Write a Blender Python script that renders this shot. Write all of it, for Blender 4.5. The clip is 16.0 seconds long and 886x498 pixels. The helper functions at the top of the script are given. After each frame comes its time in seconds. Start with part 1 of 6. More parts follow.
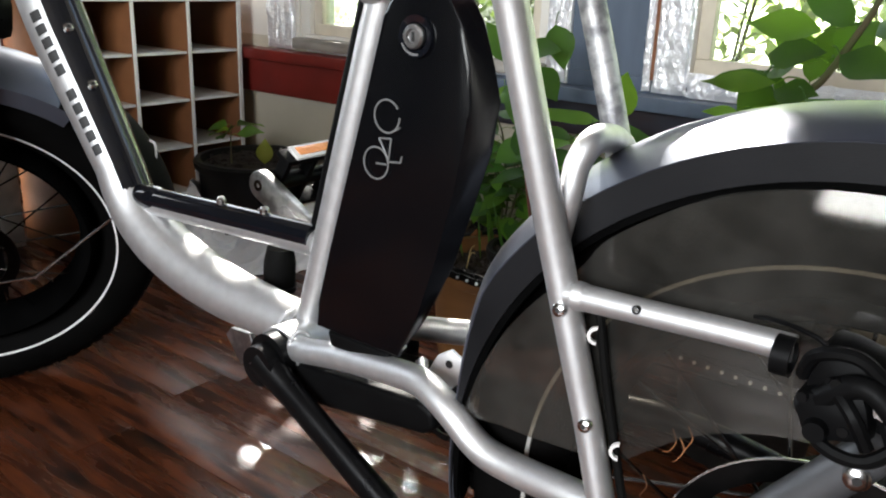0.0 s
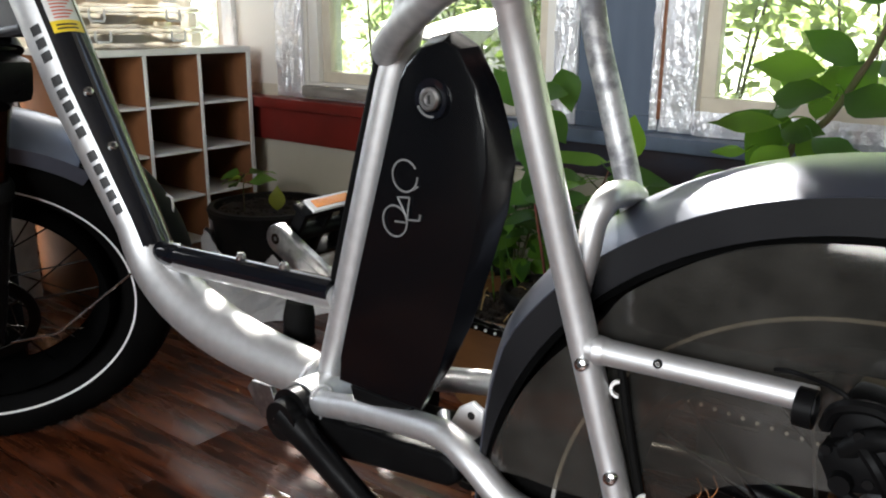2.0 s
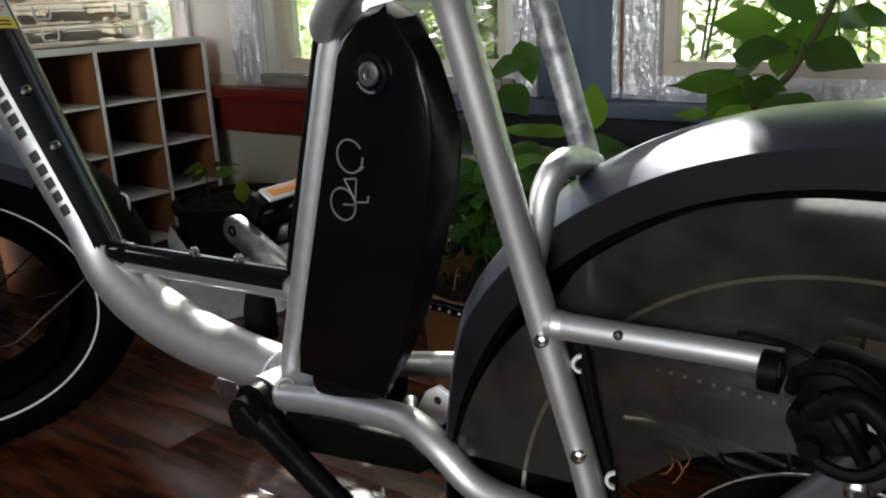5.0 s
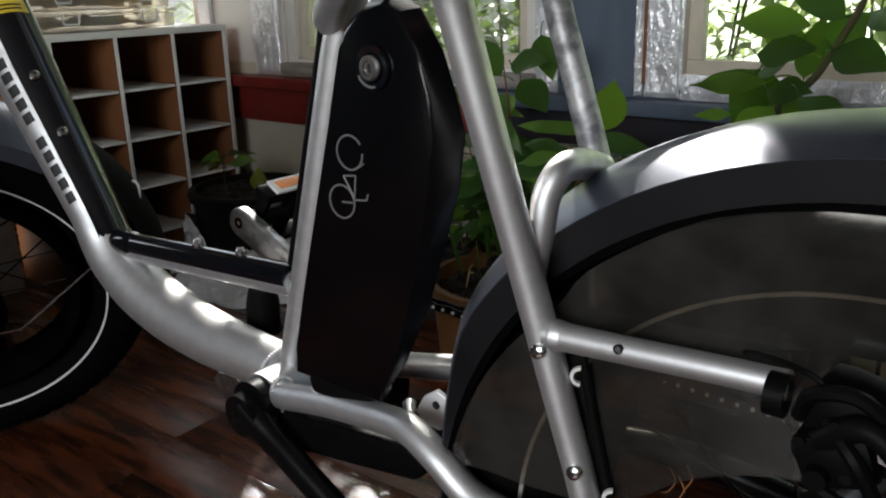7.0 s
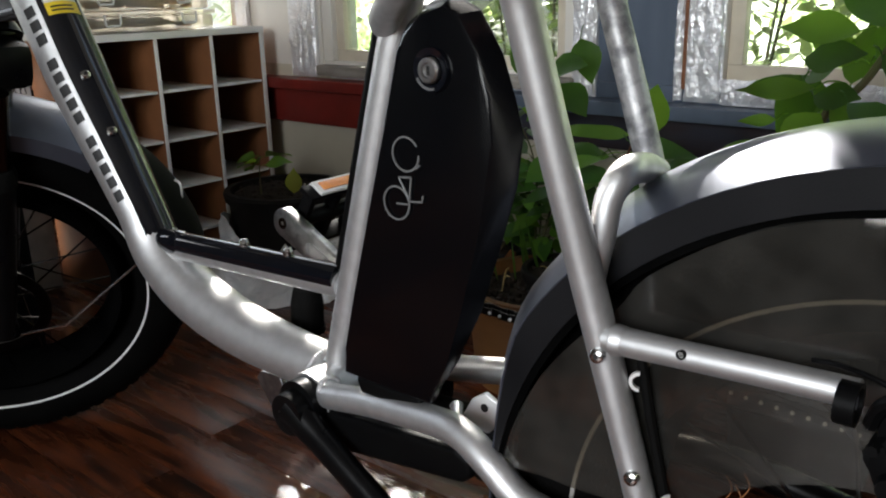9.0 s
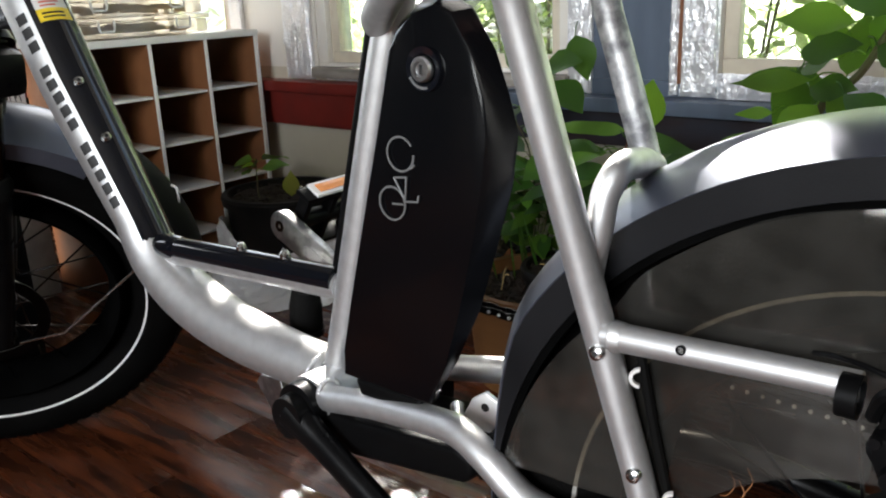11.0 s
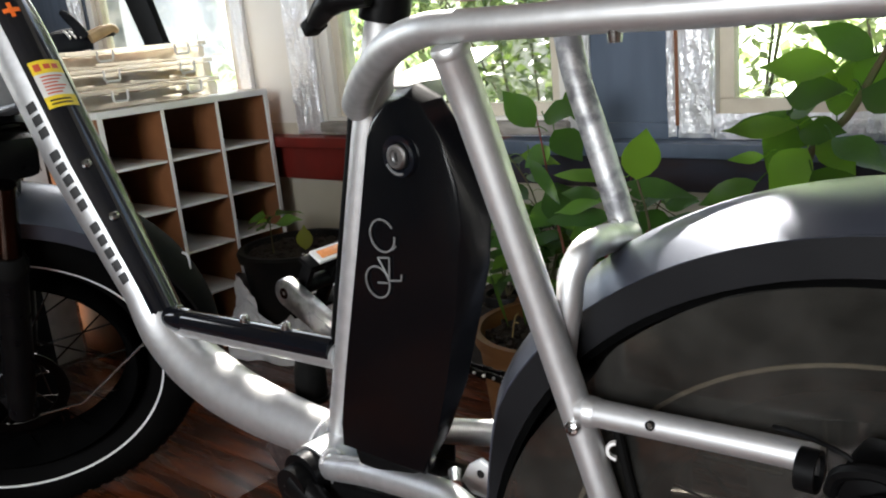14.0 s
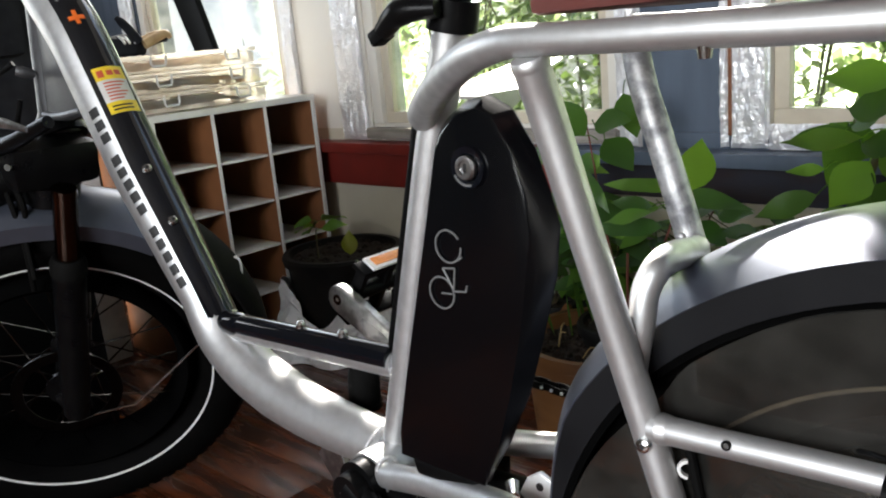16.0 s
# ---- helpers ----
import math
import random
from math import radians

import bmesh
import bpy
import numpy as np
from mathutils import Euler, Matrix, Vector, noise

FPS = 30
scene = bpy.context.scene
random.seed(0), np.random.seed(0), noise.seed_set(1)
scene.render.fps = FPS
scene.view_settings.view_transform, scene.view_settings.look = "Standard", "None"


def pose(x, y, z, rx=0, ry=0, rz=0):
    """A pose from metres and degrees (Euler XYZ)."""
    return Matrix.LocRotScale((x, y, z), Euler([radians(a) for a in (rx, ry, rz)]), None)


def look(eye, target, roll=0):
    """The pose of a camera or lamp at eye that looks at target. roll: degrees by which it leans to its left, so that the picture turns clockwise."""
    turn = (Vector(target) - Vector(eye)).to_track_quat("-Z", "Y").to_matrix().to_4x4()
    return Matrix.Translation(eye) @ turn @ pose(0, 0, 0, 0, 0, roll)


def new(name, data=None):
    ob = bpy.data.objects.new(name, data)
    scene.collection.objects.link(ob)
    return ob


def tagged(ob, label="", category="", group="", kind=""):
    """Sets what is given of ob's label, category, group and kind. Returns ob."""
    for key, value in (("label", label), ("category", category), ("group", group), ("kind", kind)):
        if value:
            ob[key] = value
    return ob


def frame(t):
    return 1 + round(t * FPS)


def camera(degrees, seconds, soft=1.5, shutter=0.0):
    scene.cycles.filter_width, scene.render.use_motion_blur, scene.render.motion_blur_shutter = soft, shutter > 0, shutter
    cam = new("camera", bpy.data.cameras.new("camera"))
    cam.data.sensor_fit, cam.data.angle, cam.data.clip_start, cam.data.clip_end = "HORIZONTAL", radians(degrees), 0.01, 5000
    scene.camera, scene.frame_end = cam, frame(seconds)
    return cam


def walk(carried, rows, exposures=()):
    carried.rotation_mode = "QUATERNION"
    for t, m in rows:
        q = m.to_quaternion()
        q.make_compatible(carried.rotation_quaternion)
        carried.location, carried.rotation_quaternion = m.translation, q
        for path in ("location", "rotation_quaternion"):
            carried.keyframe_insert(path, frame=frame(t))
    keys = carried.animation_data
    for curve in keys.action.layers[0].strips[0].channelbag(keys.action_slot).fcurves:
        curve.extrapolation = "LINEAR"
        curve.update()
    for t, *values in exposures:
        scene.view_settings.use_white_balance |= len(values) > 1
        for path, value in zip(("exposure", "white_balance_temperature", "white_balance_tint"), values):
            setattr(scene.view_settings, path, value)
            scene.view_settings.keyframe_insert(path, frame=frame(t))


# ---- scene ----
cam = camera(56.0, 16.0, soft=2.0)
# The plan is placed to fit the camera's view, in units of its own: one unit is K metres, and the floor lies at FLOOR.
K, FLOOR = 0.8855, -0.115
TO_METRES = Matrix.Scale(K, 4) @ Matrix.Translation((0, 0, -FLOOR))


# The bicycle is drawn in units of its own, G times as large, that grow from the point HUB at the camera, which keeps
# its view.
G, HUB = 1.33, Vector((0.006, 0.055, 0.655))
BIKE_TO_METRES = TO_METRES @ Matrix.Translation(HUB) @ Matrix.Scale(G, 4) @ Matrix.Translation(-HUB)
BIKE_FLOOR = HUB.z + (FLOOR - HUB.z) / G


def metres(p):
    return TO_METRES @ Vector(p)


PATH = [
    (0, (0.0118, 0.0212, 0.6449), (-1.1346, 1.5356, 0.0185), 2.27),
    (0.5, (-0.0009, 0.0244, 0.6430), (-1.1670, 1.5243, 0.0182), 1.44),
    (1, (0.0041, 0.0217, 0.6486), (-1.1608, 1.5349, 0.0543), 0.74),
    (1.5, (0.0021, 0.0152, 0.6537), (-1.1635, 1.5303, 0.0656), 1.12),
    (2, (0.0092, 0.0097, 0.6654), (-1.1711, 1.5288, 0.1183), 0.46),
    (2.5, (0.0226, 0.0070, 0.6672), (-1.1272, 1.5518, 0.1270), 0.49),
    (3, (0.0256, 0.0159, 0.6624), (-1.0968, 1.5786, 0.1166), -0.11),
    (3.5, (0.0240, 0.0323, 0.6613), (-1.1043, 1.5776, 0.0791), -2.95),
    (6, (0.0072, 0.0552, 0.6522), (-1.1340, 1.5869, 0.0590), -2.58),
    (6.5, (0.0096, 0.0712, 0.6551), (-1.1473, 1.5887, 0.0560), -2.72),
    (7, (0.0114, 0.0737, 0.6552), (-1.1644, 1.5744, 0.0507), -1.60),
    (7.5, (0.0065, 0.0708, 0.6567), (-1.1854, 1.5637, 0.0647), -2.10),
    (8, (0.0010, 0.0622, 0.6586), (-1.2062, 1.5437, 0.0689), -1.87),
    (8.5, (-0.0064, 0.0579, 0.6566), (-1.2276, 1.5264, 0.0631), -1.24),
    (11, (-0.0071, 0.0625, 0.6539), (-1.2292, 1.5291, 0.0579), -2.48),
    (11.5, (-0.0045, 0.0600, 0.6603), (-1.2327, 1.5345, 0.0972), -2.73),
    (12, (0.0060, 0.0577, 0.6825), (-1.2959, 1.4880, 0.1732), -4.08),
    (12.5, (0.0134, 0.0561, 0.6864), (-1.2971, 1.4856, 0.1976), -3.19),
    (13, (0.0219, 0.0544, 0.6885), (-1.2708, 1.4992, 0.1968), -5.05),
    (13.5, (0.0356, 0.0660, 0.6902), (-1.2392, 1.5190, 0.1768), -5.25),
    (14, (0.0297, 0.0760, 0.6911), (-1.2498, 1.5248, 0.1774), -5.58),
    (14.5, (0.0180, 0.0678, 0.6865), (-1.2992, 1.4833, 0.1751), -6.40),
    (15, (0.0160, 0.0642, 0.6969), (-1.3324, 1.4529, 0.1935), -6.04),
    (15.5, (0.0131, 0.0637, 0.6991), (-1.3328, 1.4575, 0.2033), -5.55),
    (16, (0.0098, 0.0618, 0.6980), (-1.3338, 1.4583, 0.2033), -5.30),
]
EXPOSURE = [(0, 2.40), (1.5, 2.29), (3.5, 1.47), (6, 1.26), (7.5, 1.18), (8.5, 1.42), (11, 2.08), (12.5, 2.27), (14, 2.03), (16, 2.02)]
walk(cam, [(t, look(metres(eye), metres(target), roll)) for t, eye, target, roll in PATH], EXPOSURE)


# ---- light ----
SUN_FROM = Vector((-0.79, 1.0, 0.85)).normalized()
world = bpy.data.worlds.new("sky")
scene.world = world
world.use_nodes = True
wn = world.node_tree
sky = wn.nodes.new("ShaderNodeTexSky")
sky.sky_type = "NISHITA"
sky.sun_disc = False
sky.sun_elevation = math.asin(SUN_FROM.z)
sky.sun_rotation = math.atan2(SUN_FROM.x, SUN_FROM.y)
wn.links.new(sky.outputs[0], wn.nodes["Background"].inputs[0])
wn.nodes["Background"].inputs[1].default_value = 0.15
sun = new("sun", bpy.data.lights.new("sun", "SUN"))
sun.data.energy, sun.data.angle, sun.data.color = 5.0, radians(0.5), (1.0, 0.955, 0.89)
sun.matrix_world = look(SUN_FROM * 10, (0, 0, 0))
scene.view_settings.exposure = 1.3
SOUTH, WEST = (-0.8, 0.9), (-0.5, 0.8)     # openings out of view: SOUTH inferred from a reflection, WEST added to brighten
# Area lamps added in these unseen openings; the west one lifts the left side.
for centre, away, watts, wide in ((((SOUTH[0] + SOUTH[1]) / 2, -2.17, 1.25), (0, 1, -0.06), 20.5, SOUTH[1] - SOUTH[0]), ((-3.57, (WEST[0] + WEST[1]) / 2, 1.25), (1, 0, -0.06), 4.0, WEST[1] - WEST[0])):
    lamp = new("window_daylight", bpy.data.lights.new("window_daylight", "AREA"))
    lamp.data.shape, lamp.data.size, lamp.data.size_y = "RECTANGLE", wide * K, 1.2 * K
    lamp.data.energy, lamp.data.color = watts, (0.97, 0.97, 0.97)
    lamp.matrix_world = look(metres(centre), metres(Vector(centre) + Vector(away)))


# ---- materials ----
def mat(name, colour, rough=0.5, metal=0.0, second=None, scale=20.0, amount=0.5, bump=0.0, bump_scale=200.0, stretch=(1, 1, 1), coat=0.0, wear=0.12, random_value=0.0, spec=0.5):
    """A surface with a base colour, a second colour in patches, fine grain, uneven gloss and relief."""
    m = bpy.data.materials.new(name)
    m.use_nodes = True
    nt = m.node_tree
    n, l = nt.nodes, nt.links
    bs = n["Principled BSDF"]
    tc = n.new("ShaderNodeTexCoord")
    mp = n.new("ShaderNodeMapping")
    mp.inputs["Scale"].default_value = stretch
    l.new(tc.outputs["Object"], mp.inputs["Vector"])
    big = n.new("ShaderNodeTexNoise")
    big.inputs["Scale"].default_value = scale
    big.inputs["Detail"].default_value = 6
    l.new(mp.outputs[0], big.inputs["Vector"])
    ramp = n.new("ShaderNodeValToRGB")
    c = (*colour, 1)
    c2 = (*(second or [v * 0.75 for v in colour]), 1)
    ramp.color_ramp.elements[0].position, ramp.color_ramp.elements[0].color = 0.5 - amount * 0.3, c
    ramp.color_ramp.elements[1].position, ramp.color_ramp.elements[1].color = 0.5 + amount * 0.3, c2
    l.new(big.outputs["Fac"], ramp.inputs[0])
    col = ramp.outputs[0]
    if random_value:
        info = n.new("ShaderNodeObjectInfo")
        hsv = n.new("ShaderNodeHueSaturation")
        rng = n.new("ShaderNodeMapRange")
        rng.inputs["To Min"].default_value, rng.inputs["To Max"].default_value = 1 - random_value, 1 + random_value
        l.new(info.outputs["Random"], rng.inputs["Value"])
        l.new(rng.outputs[0], hsv.inputs["Value"])
        l.new(col, hsv.inputs["Color"])
        col = hsv.outputs[0]
    l.new(col, bs.inputs["Base Color"])
    fine = n.new("ShaderNodeTexNoise")
    fine.inputs["Scale"].default_value = bump_scale
    fine.inputs["Detail"].default_value = 4
    l.new(mp.outputs[0], fine.inputs["Vector"])
    rr = n.new("ShaderNodeMapRange")
    rr.inputs["To Min"].default_value = max(0.02, rough - wear)
    rr.inputs["To Max"].default_value = min(1, rough + wear)
    l.new(big.outputs["Fac"], rr.inputs["Value"])
    l.new(rr.outputs[0], bs.inputs["Roughness"])
    bs.inputs["Metallic"].default_value = metal
    bs.inputs["Coat Weight"].default_value = coat
    bs.inputs["Coat Roughness"].default_value = 0.08
    bs.inputs["Specular IOR Level"].default_value = spec
    if bump:
        b = n.new("ShaderNodeBump")
        b.inputs["Strength"].default_value = bump
        b.inputs["Distance"].default_value = 0.002
        l.new(fine.outputs["Fac"], b.inputs["Height"])
        l.new(b.outputs[0], bs.inputs["Normal"])
    return m


def glass(name, tint=(0.95, 0.97, 0.96), dust=0.04, rough=0.02, veil=False, even=0.2):
    """A thin clear sheet: light passes straight through, with mirror gloss by the angle and a little dust. veil: makes
    the dust a translucent haze, put in for window glare.
    """
    m = bpy.data.materials.new(name)
    m.use_nodes = True
    n, l = m.node_tree.nodes, m.node_tree.links
    n.remove(n["Principled BSDF"])
    tr, gl, df = n.new("ShaderNodeBsdfTransparent"), n.new("ShaderNodeBsdfGlossy"), n.new("ShaderNodeBsdfTranslucent" if veil else "ShaderNodeBsdfDiffuse")
    tr.inputs[0].default_value = (*tint, 1)
    gl.inputs["Roughness"].default_value = rough
    df.inputs[0].default_value = (0.42, 0.41, 0.38, 1)
    lw, pw, fr = n.new("ShaderNodeLayerWeight"), n.new("ShaderNodeMath"), n.new("ShaderNodeMath")
    lw.inputs[0].default_value = 0.5
    pw.operation, pw.inputs[1].default_value = "POWER", 5.0
    fr.operation, fr.inputs[1].default_value, fr.inputs[2].default_value = "MULTIPLY_ADD", 0.94, 0.035
    l.new(lw.outputs["Facing"], pw.inputs[0]), l.new(pw.outputs[0], fr.inputs[0])
    ns = n.new("ShaderNodeTexNoise")
    ns.inputs["Scale"].default_value = 14
    ns.inputs["Detail"].default_value = 8
    rg = n.new("ShaderNodeMapRange")
    rg.inputs["From Min"].default_value, rg.inputs["From Max"].default_value = 0.3, 0.7
    rg.inputs["To Min"].default_value, rg.inputs["To Max"].default_value = dust * even, dust * (2 - even)
    tc = n.new("ShaderNodeTexCoord")
    fine, mp, mul = n.new("ShaderNodeTexNoise"), n.new("ShaderNodeMapping"), n.new("ShaderNodeMath")
    mp.inputs["Scale"].default_value, mp.inputs["Rotation"].default_value = (1.0, 1.0, 1.6), (0, 0.5, 0)
    fine.inputs["Scale"].default_value, fine.inputs["Detail"].default_value = 55, 6
    mul.operation, mul.inputs[1].default_value = "MULTIPLY_ADD", 0.5
    sft = n.new("ShaderNodeMath")
    sft.operation, sft.inputs[1].default_value = "SUBTRACT", 0.5
    l.new(tc.outputs["Object"], ns.inputs["Vector"]), l.new(tc.outputs["Object"], mp.inputs["Vector"])
    l.new(mp.outputs[0], fine.inputs["Vector"]), l.new(fine.outputs["Fac"], sft.inputs[0])
    l.new(sft.outputs[0], mul.inputs[0]), l.new(ns.outputs["Fac"], mul.inputs[2])
    l.new(mul.outputs[0], rg.inputs["Value"])
    a, b = n.new("ShaderNodeMixShader"), n.new("ShaderNodeMixShader")
    l.new(rg.outputs[0], a.inputs[0]), l.new(tr.outputs[0], a.inputs[1]), l.new(df.outputs[0], a.inputs[2])
    l.new(fr.outputs[0], b.inputs[0]), l.new(a.outputs[0], b.inputs[1]), l.new(gl.outputs[0], b.inputs[2])
    l.new(b.outputs[0], n["Material Output"].inputs[0])
    return m


def foil_mat(name):
    """Aluminium foil: bright metal broken by sharp creases at two sizes."""
    m = mat(name, (0.93, 0.93, 0.94), 0.34, 0.6, (0.86, 0.86, 0.88), 30, 0.5, 0.0, 90, wear=0.10)
    n, l = m.node_tree.nodes, m.node_tree.links
    tc, big, small, add = n.new("ShaderNodeTexCoord"), n.new("ShaderNodeTexVoronoi"), n.new("ShaderNodeTexNoise"), n.new("ShaderNodeMath")
    big.feature, big.inputs["Scale"].default_value = "DISTANCE_TO_EDGE", 60
    small.inputs["Scale"].default_value, small.inputs["Detail"].default_value = 110, 5
    warp, mixv = n.new("ShaderNodeTexNoise"), n.new("ShaderNodeVectorMath")
    warp.inputs["Scale"].default_value = 22
    mixv.operation, mixv.inputs[1].default_value = "MULTIPLY_ADD", (0.05, 0.05, 0.05)
    l.new(tc.outputs["Object"], warp.inputs["Vector"]), l.new(warp.outputs["Color"], mixv.inputs[0]), l.new(tc.outputs["Object"], mixv.inputs[2])
    l.new(mixv.outputs[0], big.inputs["Vector"]), l.new(tc.outputs["Object"], small.inputs["Vector"])
    add.operation, add.inputs[1].default_value = "MULTIPLY_ADD", 0.5
    cap = n.new("ShaderNodeMath")
    cap.operation, cap.inputs[1].default_value = "MINIMUM", 0.09
    l.new(big.outputs["Distance"], cap.inputs[0]), l.new(small.outputs["Fac"], add.inputs[0]), l.new(cap.outputs[0], add.inputs[2])
    b = n.new("ShaderNodeBump")
    b.inputs["Strength"].default_value, b.inputs["Distance"].default_value = 0.85, 0.006
    l.new(add.outputs[0], b.inputs["Height"]), l.new(b.outputs[0], n["Principled BSDF"].inputs["Normal"])
    return m


SILVER = mat("silver_paint", (0.64, 0.64, 0.64), 0.48, 0.9, (0.54, 0.54, 0.54), 70, 0.6, 0.05, 1600, wear=0.06)
GLINT_PLATE = mat("glint_plate_paint", (0.72, 0.72, 0.72), 0.32, 0.8, (0.64, 0.64, 0.64), 40, 0.6, 0.04, 1500, wear=0.05)
SKIRT = mat("dark_grey_skirt", (0.0055, 0.0057, 0.0065), 0.5, 0, (0.009, 0.009, 0.010), 15, 0.7, 0.08, 900, wear=0.1, spec=0.11)
FENDER = mat("silver_fender_paint", (0.112, 0.124, 0.158), 0.33, 0.7, (0.088, 0.098, 0.126), 18, 0.7, 0.04, 1200, coat=0.08, wear=0.05)
SCUFFED = mat("scuffed_silver", (0.52, 0.52, 0.52), 0.5, 0.6, (0.22, 0.22, 0.23), 60, 0.3, 0.15, 500, wear=0.15)
BLACK_GLOSS = mat("black_gloss_paint", (0.004, 0.0045, 0.006), 0.07, 0, (0.004, 0.005, 0.008), 30, 0.6, 0.012, 900, coat=0.25, wear=0.03, spec=0.42)
BLACK_PLASTIC = mat("black_plastic", (0.0022, 0.0022, 0.0025), 0.42, 0, (0.004, 0.004, 0.004), 25, 0.8, 0.12, 1800, wear=0.1, spec=0.06)
BLACK_SATIN = mat("black_satin_case", (0.0016, 0.0018, 0.0024), 0.21, 0, (0.0022, 0.0024, 0.0030), 12, 0.8, 0.03, 1500, wear=0.06, spec=0.26)
BLACK_METAL = mat("black_anodised", (0.0025, 0.0025, 0.003), 0.30, 0.0, (0.004, 0.004, 0.004), 40, 0.6, 0.06, 900, wear=0.1, spec=0.1)
RUBBER = mat("black_rubber", (0.002, 0.002, 0.002), 0.7, 0, (0.004, 0.0038, 0.0035), 9, 0.7, 0.25, 400, wear=0.12, spec=0.07)
TYRE = mat("dusty_tyre_rubber", (0.0016, 0.0016, 0.0016), 0.7, 0, (0.0036, 0.0034, 0.0032), 14, 0.7, 0.3, 350, wear=0.15, spec=0.03)
STEEL = mat("bright_steel", (0.62, 0.62, 0.61), 0.22, 1.0, (0.42, 0.42, 0.41), 80, 0.5, 0.03, 900, wear=0.08)
SPOKE = mat("dark_spoke_steel", (0.075, 0.075, 0.075), 0.2, 1.0, (0.035, 0.035, 0.035), 80, 0.6)
ALLOY = mat("brushed_alloy", (0.62, 0.62, 0.62), 0.34, 1.0, (0.3, 0.3, 0.3), 60, 0.4, 0.1, 700, wear=0.1)
COPPER = mat("smoked_stanchion", (0.085, 0.062, 0.050), 0.16, 1.0, (0.06, 0.045, 0.036), 30, 0.5, wear=0.05)
REFLECT = mat("reflective_stripe", (0.85, 0.85, 0.83), 0.4, 0.0, (0.75, 0.75, 0.73), 60, 0.5)
# The reflective stripe again, greyed in colour to look dimmer behind the guard.
STRIPE_DIMMED = mat("dimmed_stripe", (0.40, 0.39, 0.36), 0.6, 0.0, (0.28, 0.27, 0.25), 60, 0.5)
LOGO = mat("pale_grey_print", (0.13, 0.13, 0.13), 0.5, 0, (0.10, 0.10, 0.10), 300, 0.5)
PRINT = mat("black_print", (0.012, 0.012, 0.012), 0.5)
YELLOW = mat("yellow_label", (0.80, 0.58, 0.03), 0.4, 0, (0.7, 0.5, 0.03), 90, 0.5)
WHITE_LABEL = mat("white_label", (0.72, 0.70, 0.68), 0.4)
RED_PRINT = mat("red_print", (0.62, 0.10, 0.05), 0.45)
ORANGE = mat("orange_print", (0.85, 0.16, 0.02), 0.45)
AMBER = mat("amber_reflector", (0.85, 0.33, 0.10), 0.18, 0, (0.75, 0.25, 0.06), 300, 0.5, 0.2, 800, coat=0.5)
GUARD = glass("smoked_guard", (0.66, 0.63, 0.58), 0.031, 0.06, even=0.55)
PANE = glass("window_glass", (0.96, 0.98, 0.97), 0.10, 0.01, True)
GREY_CAST = mat("grey_cast_paint", (0.085, 0.086, 0.09), 0.45, 0.4, (0.065, 0.066, 0.07), 20, 0.6, 0.1, 700)
DISC = mat("dark_brake_steel", (0.014, 0.014, 0.014), 0.35, 1.0, (0.009, 0.009, 0.009), 60, 0.5)
CLEAR_BOX = glass("clear_plastic", (0.90, 0.90, 0.88), 0.14, 0.12)
WALL_WHITE = mat("white_wall_paint", (0.82, 0.79, 0.73), 0.45, 0, (0.74, 0.70, 0.63), 3, 0.7, 0.12, 60)
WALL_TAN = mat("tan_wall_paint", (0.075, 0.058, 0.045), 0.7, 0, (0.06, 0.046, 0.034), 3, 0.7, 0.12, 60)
WALL_CREAM = mat("cream_wall_paint", (0.60, 0.55, 0.43), 0.6, 0, (0.5, 0.45, 0.35), 4, 0.7, 0.15, 60)
WALL_BLUE = mat("blue_wall_paint", (0.105, 0.135, 0.185), 0.5, 0, (0.075, 0.10, 0.14), 6, 0.7, 0.2, 50, stretch=(4, 4, 0.6))
# Blue paint darkened in colour for the shade under the sill.
SILL_SHADE_BLUE = mat("shade_darkened_blue", (0.022, 0.028, 0.045), 0.55, 0, (0.030, 0.018, 0.018), 9, 0.8, 0.2, 50, stretch=(1, 4, 4), spec=0.3)
RED_PAINT = mat("oxblood_paint", (0.20, 0.022, 0.016), 0.35, 0, (0.13, 0.016, 0.012), 10, 0.7, 0.15, 80)
CREAM_FRAME = mat("cream_sash_paint", (0.74, 0.67, 0.54), 0.42, 0, (0.62, 0.55, 0.44), 14, 0.6, 0.12, 120)
GREY_WOOD = mat("weathered_sill", (0.36, 0.33, 0.29), 0.7, 0, (0.2, 0.18, 0.16), 14, 0.7, 0.3, 120, stretch=(1, 6, 6))
RUST = mat("bare_brown_wood", (0.26, 0.10, 0.045), 0.6, 0, (0.18, 0.07, 0.03), 30, 0.6, 0.2, 200)
FOIL = foil_mat("crumpled_foil")
PLANK = mat("dark_floor_wood", (0.122, 0.032, 0.011), 0.27, 0, (0.006, 0.003, 0.0025), 6.5, 0.7, 0.16, 46, stretch=(1.0, 7.5, 7.5), wear=0.06, random_value=0.07, spec=0.40)
CEILING = mat("ceiling_paint", (0.30, 0.28, 0.26), 0.8, 0, None, 2, 0.5, 0.1, 60)
SHELF_WHITE = mat("white_laminate", (0.74, 0.73, 0.70), 0.38, 0, (0.62, 0.6, 0.56), 9, 0.6, 0.05, 200)
HARDBOARD = mat("brown_hardboard", (0.21, 0.080, 0.028), 0.6, 0, (0.155, 0.060, 0.020), 12, 0.7, 0.15, 300)
POT_BLACK = mat("black_pot_plastic", (0.008, 0.008, 0.008), 0.5, 0, (0.018, 0.016, 0.014), 8, 0.4, 0.1, 200, spec=0.15)
RIM = mat("matt_black_rim", (0.0015, 0.0015, 0.0015), 0.7, 0, (0.0025, 0.0025, 0.0025), 20, 0.6, spec=0.0)
